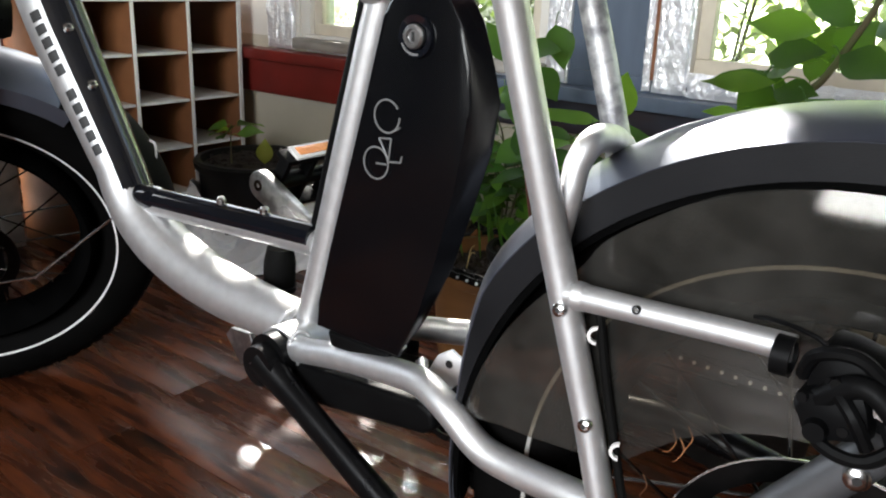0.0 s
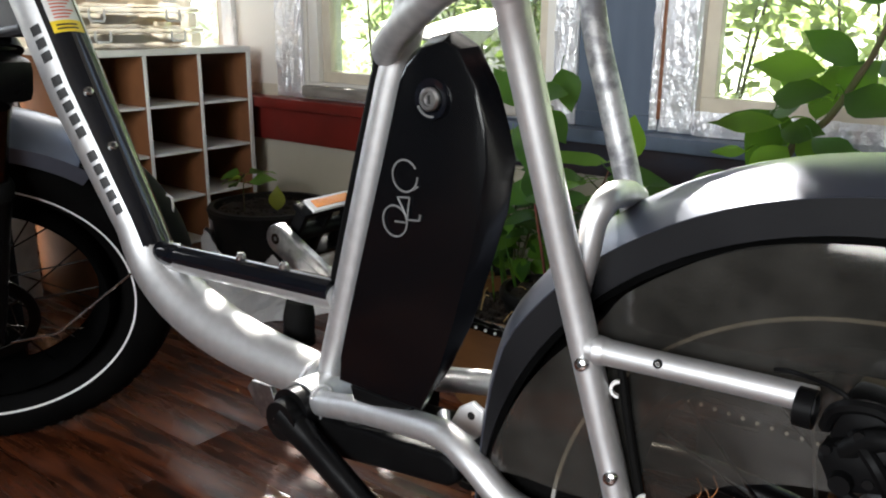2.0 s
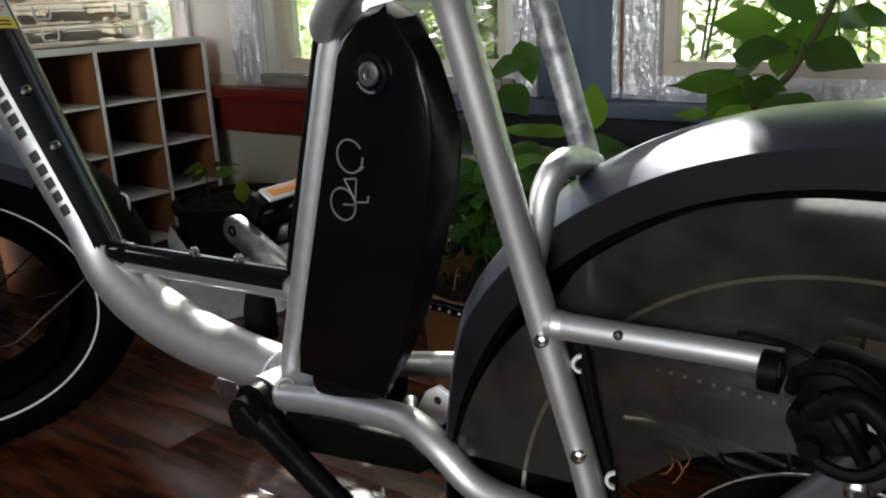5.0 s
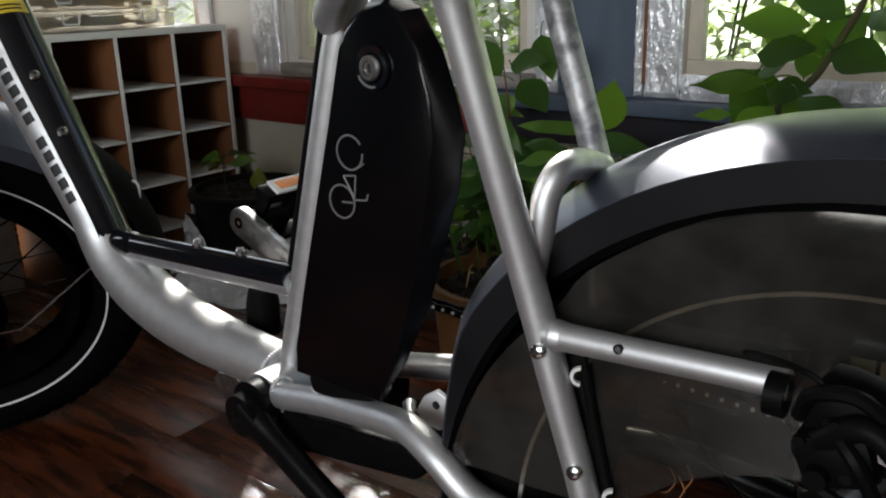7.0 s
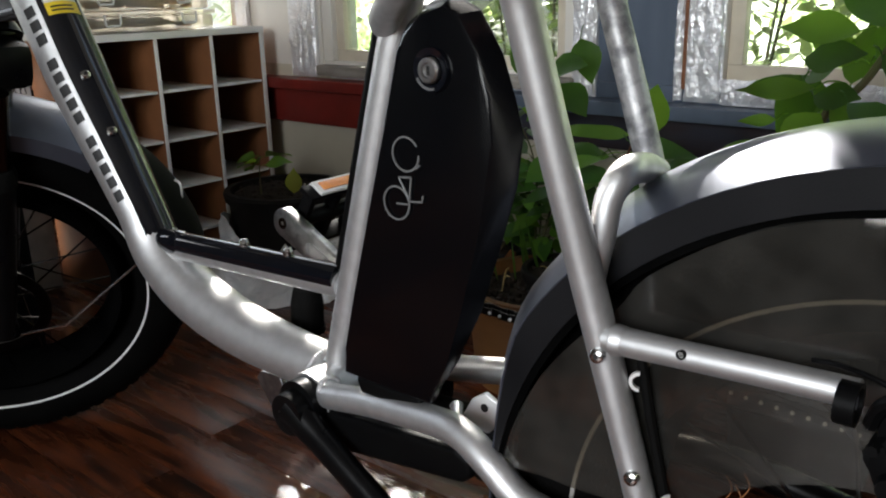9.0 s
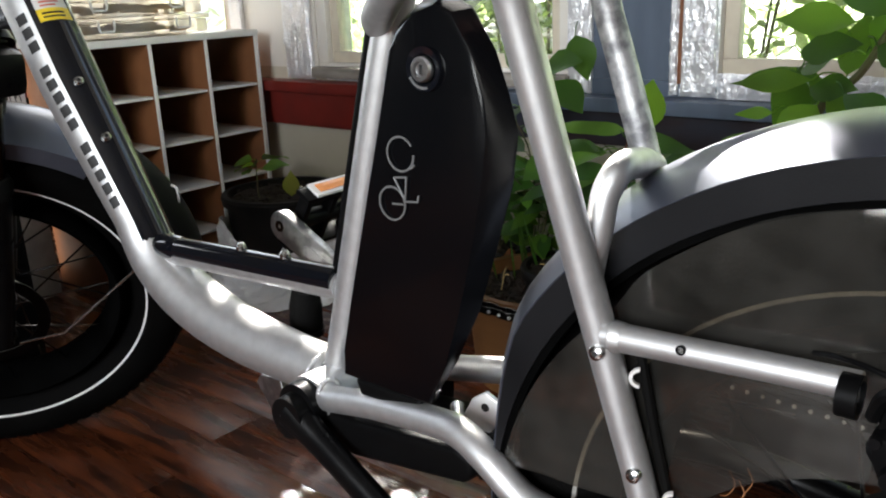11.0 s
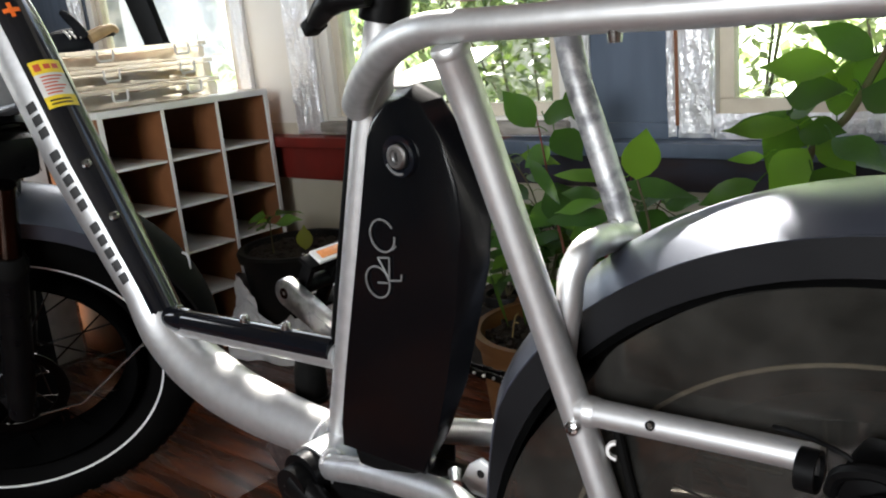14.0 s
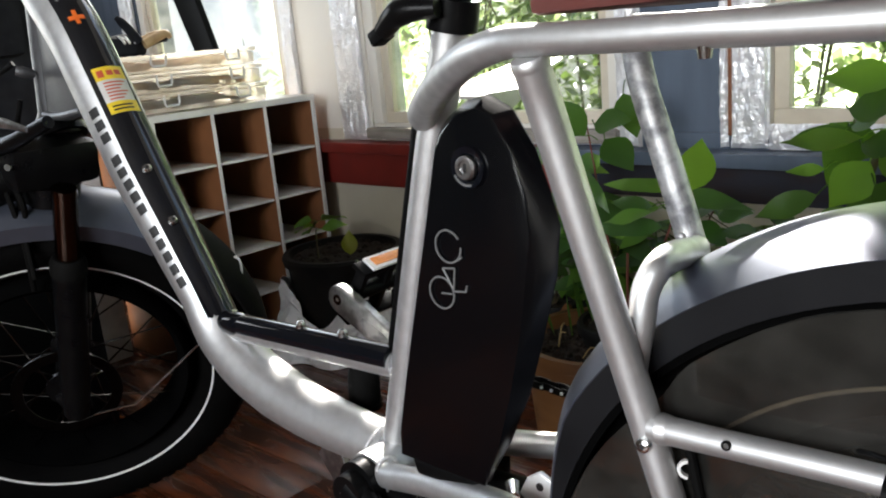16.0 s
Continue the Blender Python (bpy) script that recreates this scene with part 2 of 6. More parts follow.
SOIL = mat("potting_soil", (0.034, 0.021, 0.013), 0.95, 0, (0.007, 0.005, 0.0035), 60, 0.7, 1.0, 160)
BAG = mat("white_plastic_bag", (0.82, 0.82, 0.82), 0.35, 0, (0.70, 0.70, 0.71), 10, 0.7, 0.4, 60)
TERRACOTTA = mat("tan_planter_wood", (0.15, 0.066, 0.020), 0.5, 0, (0.10, 0.042, 0.012), 8, 0.7, 0.2, 100, stretch=(1, 1, 5))
DARK_CLOTH = mat("dark_cloth", (0.008, 0.0085, 0.011), 0.9, 0, (0.020, 0.021, 0.025), 20, 0.7, 0.5, 600, spec=0.05)


def milky(name):
    """Cloudy clear plastic that glows softly with the light behind it."""
    m = glass(name, (0.94, 0.94, 0.92), 0.25, 0.10)
    n, l = m.node_tree.nodes, m.node_tree.links
    tl = n.new("ShaderNodeBsdfTranslucent")
    tl.inputs[0].default_value = (1.0, 0.93, 0.80, 1)
    mx, out = n.new("ShaderNodeMixShader"), n["Material Output"]
    mx.inputs[0].default_value = 0.35
    l.new(out.inputs[0].links[0].from_socket, mx.inputs[1]), l.new(tl.outputs[0], mx.inputs[2])
    l.new(mx.outputs[0], out.inputs[0])
    return m


MILKY = milky("cloudy_plastic")
LATCH = mat("frosted_latch_plastic", (0.66, 0.66, 0.64), 0.35, 0, (0.55, 0.55, 0.53), 40, 0.5)


def leaf_mat(name, a, b, thin=0.5, glow=(0.40, 0.62, 0.08)):
    """Leaf: thin, half translucent, lighter where the light comes through it."""
    m = mat(name, a, 0.38, 0, b, 25, 0.8, 0.15, 220, random_value=0.45)
    n, l = m.node_tree.nodes, m.node_tree.links
    bs = n["Principled BSDF"]
    tl = n.new("ShaderNodeBsdfTranslucent")
    tl.inputs[0].default_value = (*glow, 1)
    mx = n.new("ShaderNodeMixShader")
    mx.inputs[0].default_value = thin
    l.new(bs.outputs[0], mx.inputs[1]), l.new(tl.outputs[0], mx.inputs[2])
    l.new(mx.outputs[0], n["Material Output"].inputs[0])
    return m


LEAF = leaf_mat("green_leaf", (0.030, 0.082, 0.014), (0.016, 0.050, 0.009), 0.34, (0.20, 0.40, 0.03))
LEAF_YOUNG = leaf_mat("light_green_leaf", (0.09, 0.20, 0.025), (0.06, 0.14, 0.02), 0.45, (0.34, 0.58, 0.05))
LEAF_YELLOW = leaf_mat("yellow_leaf", (0.42, 0.40, 0.04), (0.35, 0.3, 0.03))
LEAF_OUT = leaf_mat("garden_leaf", (0.11, 0.17, 0.045), (0.07, 0.12, 0.03), 0.55, (0.50, 0.60, 0.24))
# Garden leaf again, its colour darkened for the shade beyond the middle window.
LEAF_SHADED = leaf_mat("shaded_garden_leaf", (0.045, 0.085, 0.022), (0.025, 0.055, 0.014), 0.3, (0.22, 0.32, 0.07))
RED_STEM = mat("reddish_stem", (0.16, 0.035, 0.03), 0.55, 0, (0.09, 0.05, 0.02), 40, 0.6, 0.2, 200)
STEM = mat("brown_stem", (0.08, 0.05, 0.025), 0.7, 0, (0.06, 0.08, 0.02), 40, 0.6, 0.2, 200)


# ---- mesh helpers ----
def spline(pts, steps=8):
    """Points of a smooth curve through pts (Catmull-Rom)."""
    p = [Vector(v) for v in pts]
    if len(p) == 2:
        return p
    p = [p[0] * 2 - p[1], *p, p[-1] * 2 - p[-2]]
    out = []
    for i in range(1, len(p) - 2):
        a, b, c, d = p[i - 1:i + 3]
        for k in range(steps):
            t = k / steps
            out.append(0.5 * ((2 * b) + (c - a) * t + (2 * a - 5 * b + 4 * c - d) * t * t + (3 * b - a - 3 * c + d) * t ** 3))
    out.append(p[-2])
    return out


def tube(pts, r, seg=14, steps=8, bm=None, smooth=True, squash=1.0):
    """A tube along pts; r: one radius, or one at each of pts. squash: its width across, as a share of its height."""
    bm = bm or bmesh.new()
    line = spline(pts, steps) if smooth else [Vector(v) for v in pts]
    n = len(line)
    rad = [r] * n if not isinstance(r, (list, tuple)) else [float(v) for v in np.interp(np.linspace(0, 1, n), np.linspace(0, 1, len(r)), r)]
    rings, up = [], None
    for i, p in enumerate(line):
        d = (line[min(i + 1, n - 1)] - line[max(i - 1, 0)]).normalized()
        if up is None:
            up = d.orthogonal().normalized() if abs(d.y) > 0.9 else (Vector((0, 1, 0)) - d * d.y).normalized()
        up = (up - d * up.dot(d)).normalized()
        side = d.cross(up)
        rings.append([bm.verts.new(p + (up * math.cos(a) * squash + side * math.sin(a)) * rad[i]) for a in (2 * math.pi * k / seg for k in range(seg))])
    for a, b in zip(rings, rings[1:]):
        for k in range(seg):
            bm.faces.new((a[k], a[(k + 1) % seg], b[(k + 1) % seg], b[k]))
    bm.faces.new(rings[0][::-1])
    bm.faces.new(rings[-1])
    return bm


def cyl(a, b, r, r2=None, seg=16, bm=None):
    return tube([a, b], [r, r if r2 is None else r2], seg, bm=bm, smooth=False)


def box(c, size, bevel=0.0, m=None, bm=None):
    """A box round c, with rounded edges, turned by the matrix m."""
    own = bmesh.new()
    bmesh.ops.create_cube(own, size=1)
    bmesh.ops.scale(own, vec=size, verts=own.verts)
    if bevel:
        bmesh.ops.bevel(own, geom=own.edges[:], offset=bevel, segments=2, affect="EDGES", profile=0.6)
    if m is not None:
        bmesh.ops.transform(own, matrix=m, verts=own.verts)
    bmesh.ops.translate(own, vec=c, verts=own.verts)
    return join(bm, own)


def join(bm, own):
    if bm is None:
        return own
    back = {v: bm.verts.new(v.co) for v in own.verts}
    for f in own.faces:
        bm.faces.new([back[v] for v in f.verts])
    own.free()
    return bm


def ball(c, r, seg=12, rings=8, bm=None, scale=(1, 1, 1)):
    own = bmesh.new()
    bmesh.ops.create_uvsphere(own, u_segments=seg, v_segments=rings, radius=r)
    bmesh.ops.scale(own, vec=scale, verts=own.verts)
    bmesh.ops.translate(own, vec=c, verts=own.verts)
    return join(bm, own)


def ring(c, axis, profile, seg=64, a0=0.0, a1=2 * math.pi, bm=None, start=(0, 0, 1)):
    """A profile of (radius, along the axis) turned about the axis at c. Profiles are closed loops."""
    own = bmesh.new()
    axis, c = Vector(axis).normalized(), Vector(c)
    s = Vector(start)
    s = (s - axis * s.dot(axis)).normalized()
    q = axis.cross(s)
    whole = abs(a1 - a0) > 6.28
    count = seg if whole else seg + 1
    rows = []
    for i in range(count):
        a = a0 + (a1 - a0) * i / seg
        d = s * math.cos(a) + q * math.sin(a)
        rows.append([own.verts.new(c + d * r + axis * h) for r, h in profile])
    m = len(profile)
    for i in range(seg):
        x, y = rows[i], rows[(i + 1) % count]
        for k in range(m):
            own.faces.new((x[k], x[(k + 1) % m], y[(k + 1) % m], y[k]))
    if not whole:
        own.faces.new(rows[0][::-1])
        own.faces.new(rows[-1])
    bmesh.ops.recalc_face_normals(own, faces=own.faces)
    return join(bm, own)


def slab(outline, y0, y1, bevel=0.0, bm=None):
    """A plate with an outline in x and z, from y0 to y1."""
    own = bmesh.new()
    a = [own.verts.new((x, y0, z)) for x, z in outline]
    b = [own.verts.new((x, y1, z)) for x, z in outline]
    own.faces.new(a)
    own.faces.new(b[::-1])
    n = len(a)
    for i in range(n):
        own.faces.new((a[i], b[i], b[(i + 1) % n], a[(i + 1) % n]))
    bmesh.ops.recalc_face_normals(own, faces=own.faces)
    if bevel:
        bmesh.ops.bevel(own, geom=own.edges[:], offset=bevel, segments=3, affect="EDGES", profile=0.6)
    return join(bm, own)


BASE, SPACE = {}, {}


def thing(name, at, label, category, group="", kind="", space=TO_METRES):
    """An Empty at the foot of a thing, drawn in the units of its space."""
    ob = new(name)
    ob.empty_display_size = 0.05
    ob.location = space @ Vector(at)
    BASE[ob.name], SPACE[ob.name] = ob.location.copy(), space
    return tagged(ob, label, category, group, kind)


def part(name, bm, material, parent=None, label="", flat=False, angle=40):
    """Links a bmesh, drawn in the units of its thing, as one mesh under its thing or part."""
    space = SPACE[parent.name] if parent else TO_METRES
    bmesh.ops.transform(bm, matrix=space, verts=bm.verts)
    base = BASE[parent.name] if parent else Vector()
    bmesh.ops.translate(bm, vec=-base, verts=bm.verts)
    bmesh.ops.recalc_face_normals(bm, faces=bm.faces)
    me = bpy.data.meshes.new(name)
    if not flat:
        for f in bm.faces:
            f.smooth = True
        for e in bm.edges:
            if len(e.link_faces) == 2 and e.calc_face_angle(0) > radians(angle):
                e.smooth = False
    bm.to_mesh(me)
    bm.free()
    me.materials.append(material)
    ob = new(name, me)
    ob.parent = parent
    BASE[ob.name], SPACE[ob.name] = base, space
    return tagged(ob, label)


def single(name, bm, material, label, category, group="", kind="", flat=False):
    """A thing of one mesh, with its origin at its foot."""
    lo = [min(v.co[i] for v in bm.verts) for i in range(3)]
    hi = [max(v.co[i] for v in bm.verts) for i in range(3)]
    foot = metres(((lo[0] + hi[0]) / 2, (lo[1] + hi[1]) / 2, lo[2]))
    ob = part(name, bm, material, None, flat=flat)
    ob.data.transform(Matrix.Translation(-foot))
    ob.location = foot
    BASE[ob.name], SPACE[ob.name] = foot, TO_METRES
    return tagged(ob, label, category, group, kind)


def turned(bm, m):
    bmesh.ops.transform(bm, matrix=m, verts=bm.verts)
    return bm


# ---- the room ----
WY = 1.70                      # inner face of the window wall
CEIL = 2.6
X0, X1, Y0 = -3.6, 2.2, -2.2
OPEN = [(-3.06, -2.165), (-1.80, -0.975), (-0.685, 0.14), (0.44, 1.265)]   # clear openings of the windows
OPEN_Z = (0.455, 1.95)


def build_room():
    T = 0.14
    # window wall in pieces round its openings, in bands of paint
    xs = [X0] + [v for o in OPEN for v in o] + [X1]
    for i in range(0, len(xs), 2):
        a, b = xs[i], xs[i + 1]
        blue = a > -1.2 or i == 0
        part_wall = box(((a + b) / 2, WY + T / 2, (OPEN_Z[0] + OPEN_Z[1]) / 2), (b - a, T, OPEN_Z[1] - OPEN_Z[0]))
        single("wall_pier", part_wall, WALL_BLUE if blue else WALL_WHITE, "painted wall pier between the windows", "wall", kind="structure")
    single("wall_north_top", box(((X0 + X1) / 2, WY + T / 2, (OPEN_Z[1] + CEIL) / 2), (X1 - X0, T, CEIL - OPEN_Z[1])), WALL_WHITE, "white painted wall above the windows", "wall", kind="structure")
    single("wall_north_low", box(((X0 + X1) / 2, WY + T / 2, (FLOOR + OPEN_Z[0]) / 2), (X1 - X0, T, OPEN_Z[0] - FLOOR)), WALL_CREAM, "cream painted wall below the window sills", "wall", kind="structure")
    yc, zc = (Y0 + WY) / 2, (FLOOR + CEIL) / 2
    xm, lo, mid, top = (X0 + X1) / 2, (FLOOR + 0.65) / 2, 1.25, (1.85 + CEIL) / 2
    # Surrounding walls, toned dark to hold down reflections; their openings hold the lamps.
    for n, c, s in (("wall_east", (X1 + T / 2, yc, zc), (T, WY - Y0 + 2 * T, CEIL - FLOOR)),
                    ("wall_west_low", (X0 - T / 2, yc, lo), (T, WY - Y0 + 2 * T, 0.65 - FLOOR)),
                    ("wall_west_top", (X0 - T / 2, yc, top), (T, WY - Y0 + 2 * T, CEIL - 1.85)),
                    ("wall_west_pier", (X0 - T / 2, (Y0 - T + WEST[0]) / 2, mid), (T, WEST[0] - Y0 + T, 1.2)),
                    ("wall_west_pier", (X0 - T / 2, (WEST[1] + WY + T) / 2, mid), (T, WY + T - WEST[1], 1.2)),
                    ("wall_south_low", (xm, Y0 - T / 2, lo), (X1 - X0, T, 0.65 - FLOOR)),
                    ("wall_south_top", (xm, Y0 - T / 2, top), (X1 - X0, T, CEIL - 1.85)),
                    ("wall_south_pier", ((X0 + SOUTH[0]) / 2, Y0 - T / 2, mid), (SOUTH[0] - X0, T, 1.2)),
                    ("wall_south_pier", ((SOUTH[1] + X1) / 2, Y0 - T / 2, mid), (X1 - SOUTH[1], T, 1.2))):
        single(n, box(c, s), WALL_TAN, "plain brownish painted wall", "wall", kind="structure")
    single("ceiling", box(((X0 + X1) / 2, (Y0 + WY) / 2, CEIL + 0.06), (X1 - X0 + 0.3, WY - Y0 + 0.3, 0.12)), CEILING, "plain off-white ceiling", "ceiling", kind="structure")
    # sills and aprons, oxblood towards the shelf and blue behind the plants
    for a, b, m, col in ((X0, -1.15, RED_PAINT, "oxblood red"), (-1.15, X1, WALL_BLUE, "slate blue")):
        single("window_sill", box(((a + b) / 2, WY - 0.01, 0.406), (b - a, 0.10, 0.03), 0.004), m, col + " painted wooden window sill with worn edge", "window sill", kind="structure")
        low = 0.292 if m is RED_PAINT else 0.315
        single("trim", box(((a + b) / 2, WY - 0.012, (low + 0.391) / 2), (b - a, 0.03, 0.391 - low), 0.003), m if m is RED_PAINT else SILL_SHADE_BLUE, (col if m is RED_PAINT else "shade-darkened blue") + " painted board under the sill", "trim", kind="structure")
    single("trim", box(((X1 - 1.15) / 2, WY - 0.002, 0.4382), (X1 + 1.15, 0.010, 0.0340), 0.002), WALL_BLUE, "slate blue painted strip above the sill", "trim", kind="structure")
    for i, (a, b) in enumerate(OPEN):
        window(i + 1, a, b)


def window(i, a, b):
    z0, z1 = OPEN_Z
    w = thing("window_%d" % i, ((a + b) / 2, WY, z0), "cream painted wooden window with a clear pane", "window", kind="structure")
    y = WY + 0.03

    def rim(x0, x1, lo, hi, t, yc, d, name, m, label=""):
        tb = 0.014 if name == "window_frame" else t
        zc, zh = (lo + tb + hi - t) / 2, hi - lo - t - tb
        for n, c, s in ((name, ((x0 + x1) / 2, yc, lo + tb / 2), (x1 - x0, d, tb)), (name, ((x0 + x1) / 2, yc, hi - t / 2), (x1 - x0, d, t)),
                        (name, (x0 + t / 2, yc, zc), (t, d, zh)), (name, (x1 - t / 2, yc, zc), (t, d, zh))):
            part(n, box(c, s, 0.003), m, w, label)
    rim(a, b, z0, z1, 0.038, y, 0.05, "window_frame", WALL_WHITE, "off-white outer frame")
    rim(a + 0.038, b - 0.038, z0 + 0.014, z1 - 0.038, 0.030, y + 0.008, 0.03, "sash", CREAM_FRAME, "cream inner sash")
    p = part("pane", box(((a + b) / 2, y + 0.01, (z0 + z1) / 2 - 0.012), (b - a - 0.13, 0.004, z1 - z0 - 0.12)), PANE, w, "clear glass pane", flat=True)
    p.visible_shadow = False
    part("sill_board", box(((a + b) / 2, WY - 0.005 if i < 3 else WY + 0.012, z0 - 0.010), (b - a, 0.05 if i < 3 else 0.03, 0.03), 0.004), GREY_WOOD, w, "weathered grey bare board")
    if i > 1:
        rnd = random.Random(i)
        if i > 2:
            foil_strip("foil_tape", a - 0.058, a - 0.041, 0.425, z1 + 0.05, rnd)
            single("bare_strip", box((a - 0.0365, WY - 0.008, (0.45 + z1) / 2), (0.008, 0.012, z1 - 0.45), 0.002), RUST, "strip of bare brown wood between the foil", "wood strip")
            foil_strip("foil_tape", a - 0.032, a + 0.040, 0.425, z1 + 0.05, rnd)
        else:
            foil_strip("foil_tape", a - 0.120, a - 0.012, 0.425, z1 + 0.05, rnd)
        foil_strip("foil_tape", b - 0.006, b + 0.052, 0.425, z1 + 0.05, rnd)
        foil_strip("foil_tape", a + 0.041, b - 0.0065, 0.425, 0.474 if i > 2 else 0.445, rnd)
    else:
        foil_strip("foil_tape", b + 0.004, b + 0.062, 0.425, z1 + 0.05, random.Random(i))
        foil_strip("foil_tape", a - 0.105, a - 0.012, 0.425, z1 + 0.05, random.Random(i + 7))


def foil_strip(name, a, b, z0, z1, rnd):
    """Creased aluminium foil laid over a casing: a folded sheet with sharp creases."""
    bm = bmesh.new()
    nx, nz = max(6, int((b - a) / 0.0045)), max(4, int((z1 - z0) / 0.011))
    sd = Vector((rnd.random() * 50, rnd.random() * 50, 0))
    rows = []
    for k in range(nz + 1):
        row = []
        for j in range(nx + 1):
            x, z = a + (b - a) * j / nx, z0 + (z1 - z0) * k / nz
            p = Vector((x * 1.0, z * 0.6, 0))
            fold = 1 - abs(noise.noise(Vector((x * 42 + 0.6 * noise.noise(Vector((x * 9, z * 9, 2)) + sd), z * 3.2, 0)) + sd))
            d = 0.005 * fold ** 2.2 + 0.005 * max(0, noise.noise(p * 38 + sd)) + 0.0022 * abs(noise.noise(p * 110 + sd)) + 0.0010 * rnd.random()
            edge = j in (0, nx) or k in (0, nz)
            jx = 0.006 * noise.noise(Vector((z * 40, x * 9, 3)) + sd) if edge else 0.003 * noise.noise(p * 60 + sd)
            row.append(bm.verts.new((x + jx, WY - 0.012 - (0 if edge else d), z + (0.004 * noise.noise(p * 50) if edge else 0))))
        rows.append(row)
    for k in range(nz):
        for j in range(nx):
            q = (rows[k][j], rows[k][j + 1], rows[k + 1][j + 1], rows[k + 1][j])
            if rnd.random() < 0.5:
                bm.faces.new((q[0], q[1], q[2])), bm.faces.new((q[0], q[2], q[3]))
            else:
                bm.faces.new((q[0], q[1], q[3])), bm.faces.new((q[1], q[2], q[3]))
    back = [bm.verts.new((v.co.x, WY - 0.003, v.co.z)) for v in (rows[0][0], rows[0][-1], rows[-1][-1], rows[-1][0])]
    ed = [rows[0], [r[-1] for r in rows], rows[-1][::-1], [r[0] for r in rows][::-1]]
    for i, e in enumerate(ed):
        bm.faces.new([*e[::-1], back[i], back[(i + 1) % 4]])
    bm.faces.new(back)
    return single(name, bm, FOIL, "crumpled silver foil taped over the window casing", "foil", group="foil round the windows", flat=True)


build_room()


def build_floor():
    fl = thing("floor", ((X0 + X1) / 2, 0, FLOOR), "dark reddish brown wooden plank floor, worn and glossy", "floor", kind="structure")
    part("subfloor", box(((X0 + X1) / 2, (Y0 + WY) / 2, FLOOR - 0.05), (X1 - X0, WY - Y0, 0.08)), HARDBOARD, fl)
    w, rnd = 0.112, random.Random(4)
    y = Y0
    while y < WY - 0.01:
        x = X0 + rnd.random() * 0.5
        x_from = X0
        while x_from < X1:
            ln = rnd.choice((0.9, 1.1, 1.3))
            x_to = min(X1, x if x_from == X0 else x_from + ln)
            if x_to - x_from > 0.02:
                b = box(((x_from + x_to) / 2, y + w / 2, FLOOR - 0.006), (x_to - x_from - 0.0007, w - 0.0007, 0.012), 0.0006)
                part("plank", b, PLANK, fl)
            x_from = x_to
        y += w


# ---- outside the windows ----
def build_outside():
    m = bpy.data.materials.new("glowing_garden_sheet")
    m.use_nodes = True
    n, l = m.node_tree.nodes, m.node_tree.links
    n.remove(n["Principled BSDF"])
    # Emitting sheet: its glow stands in for daylight on distant foliage.
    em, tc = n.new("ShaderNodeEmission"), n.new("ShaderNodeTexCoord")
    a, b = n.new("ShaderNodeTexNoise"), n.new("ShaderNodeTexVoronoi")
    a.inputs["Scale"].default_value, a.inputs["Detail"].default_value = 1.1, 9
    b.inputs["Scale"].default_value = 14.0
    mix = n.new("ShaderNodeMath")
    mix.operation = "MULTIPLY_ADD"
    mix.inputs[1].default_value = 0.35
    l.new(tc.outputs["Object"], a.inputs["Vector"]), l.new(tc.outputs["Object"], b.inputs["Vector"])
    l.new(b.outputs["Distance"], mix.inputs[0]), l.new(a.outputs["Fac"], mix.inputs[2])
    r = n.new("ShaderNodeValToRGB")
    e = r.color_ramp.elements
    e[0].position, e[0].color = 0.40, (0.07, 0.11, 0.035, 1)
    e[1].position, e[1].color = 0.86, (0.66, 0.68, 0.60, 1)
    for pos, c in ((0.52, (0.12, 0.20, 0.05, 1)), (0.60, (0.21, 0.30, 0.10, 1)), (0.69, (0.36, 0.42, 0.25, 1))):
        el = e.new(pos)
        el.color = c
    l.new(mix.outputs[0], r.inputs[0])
    # towards the far window a pale haze is painted into the backdrop's glow
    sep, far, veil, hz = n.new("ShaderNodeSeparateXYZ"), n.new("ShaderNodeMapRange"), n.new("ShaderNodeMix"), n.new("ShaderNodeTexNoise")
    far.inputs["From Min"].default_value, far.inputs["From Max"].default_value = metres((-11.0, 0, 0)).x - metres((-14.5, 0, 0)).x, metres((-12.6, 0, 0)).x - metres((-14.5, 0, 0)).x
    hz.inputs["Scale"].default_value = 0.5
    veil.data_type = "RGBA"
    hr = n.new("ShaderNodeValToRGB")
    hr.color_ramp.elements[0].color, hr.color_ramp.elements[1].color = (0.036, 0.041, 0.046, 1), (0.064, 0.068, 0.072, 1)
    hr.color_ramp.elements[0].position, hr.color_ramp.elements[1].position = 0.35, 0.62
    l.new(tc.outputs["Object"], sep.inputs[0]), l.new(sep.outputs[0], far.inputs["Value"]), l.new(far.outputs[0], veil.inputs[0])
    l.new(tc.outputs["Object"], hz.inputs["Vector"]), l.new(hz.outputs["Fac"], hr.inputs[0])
    # shade put into the glow: it is dimmed beyond the middle windows
    shade, dim, dimming = n.new("ShaderNodeMapRange"), n.new("ShaderNodeVectorMath"), n.new("ShaderNodeValToRGB")
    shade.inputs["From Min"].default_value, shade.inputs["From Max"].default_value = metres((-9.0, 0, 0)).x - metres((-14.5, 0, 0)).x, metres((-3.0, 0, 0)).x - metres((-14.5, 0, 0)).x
    de = dimming.color_ramp.elements
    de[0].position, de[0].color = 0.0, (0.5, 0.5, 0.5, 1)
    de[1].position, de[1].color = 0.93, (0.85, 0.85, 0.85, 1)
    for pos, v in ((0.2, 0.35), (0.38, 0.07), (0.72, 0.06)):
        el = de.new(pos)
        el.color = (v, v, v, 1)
    l.new(shade.outputs[0], dimming.inputs[0])
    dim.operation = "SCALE"
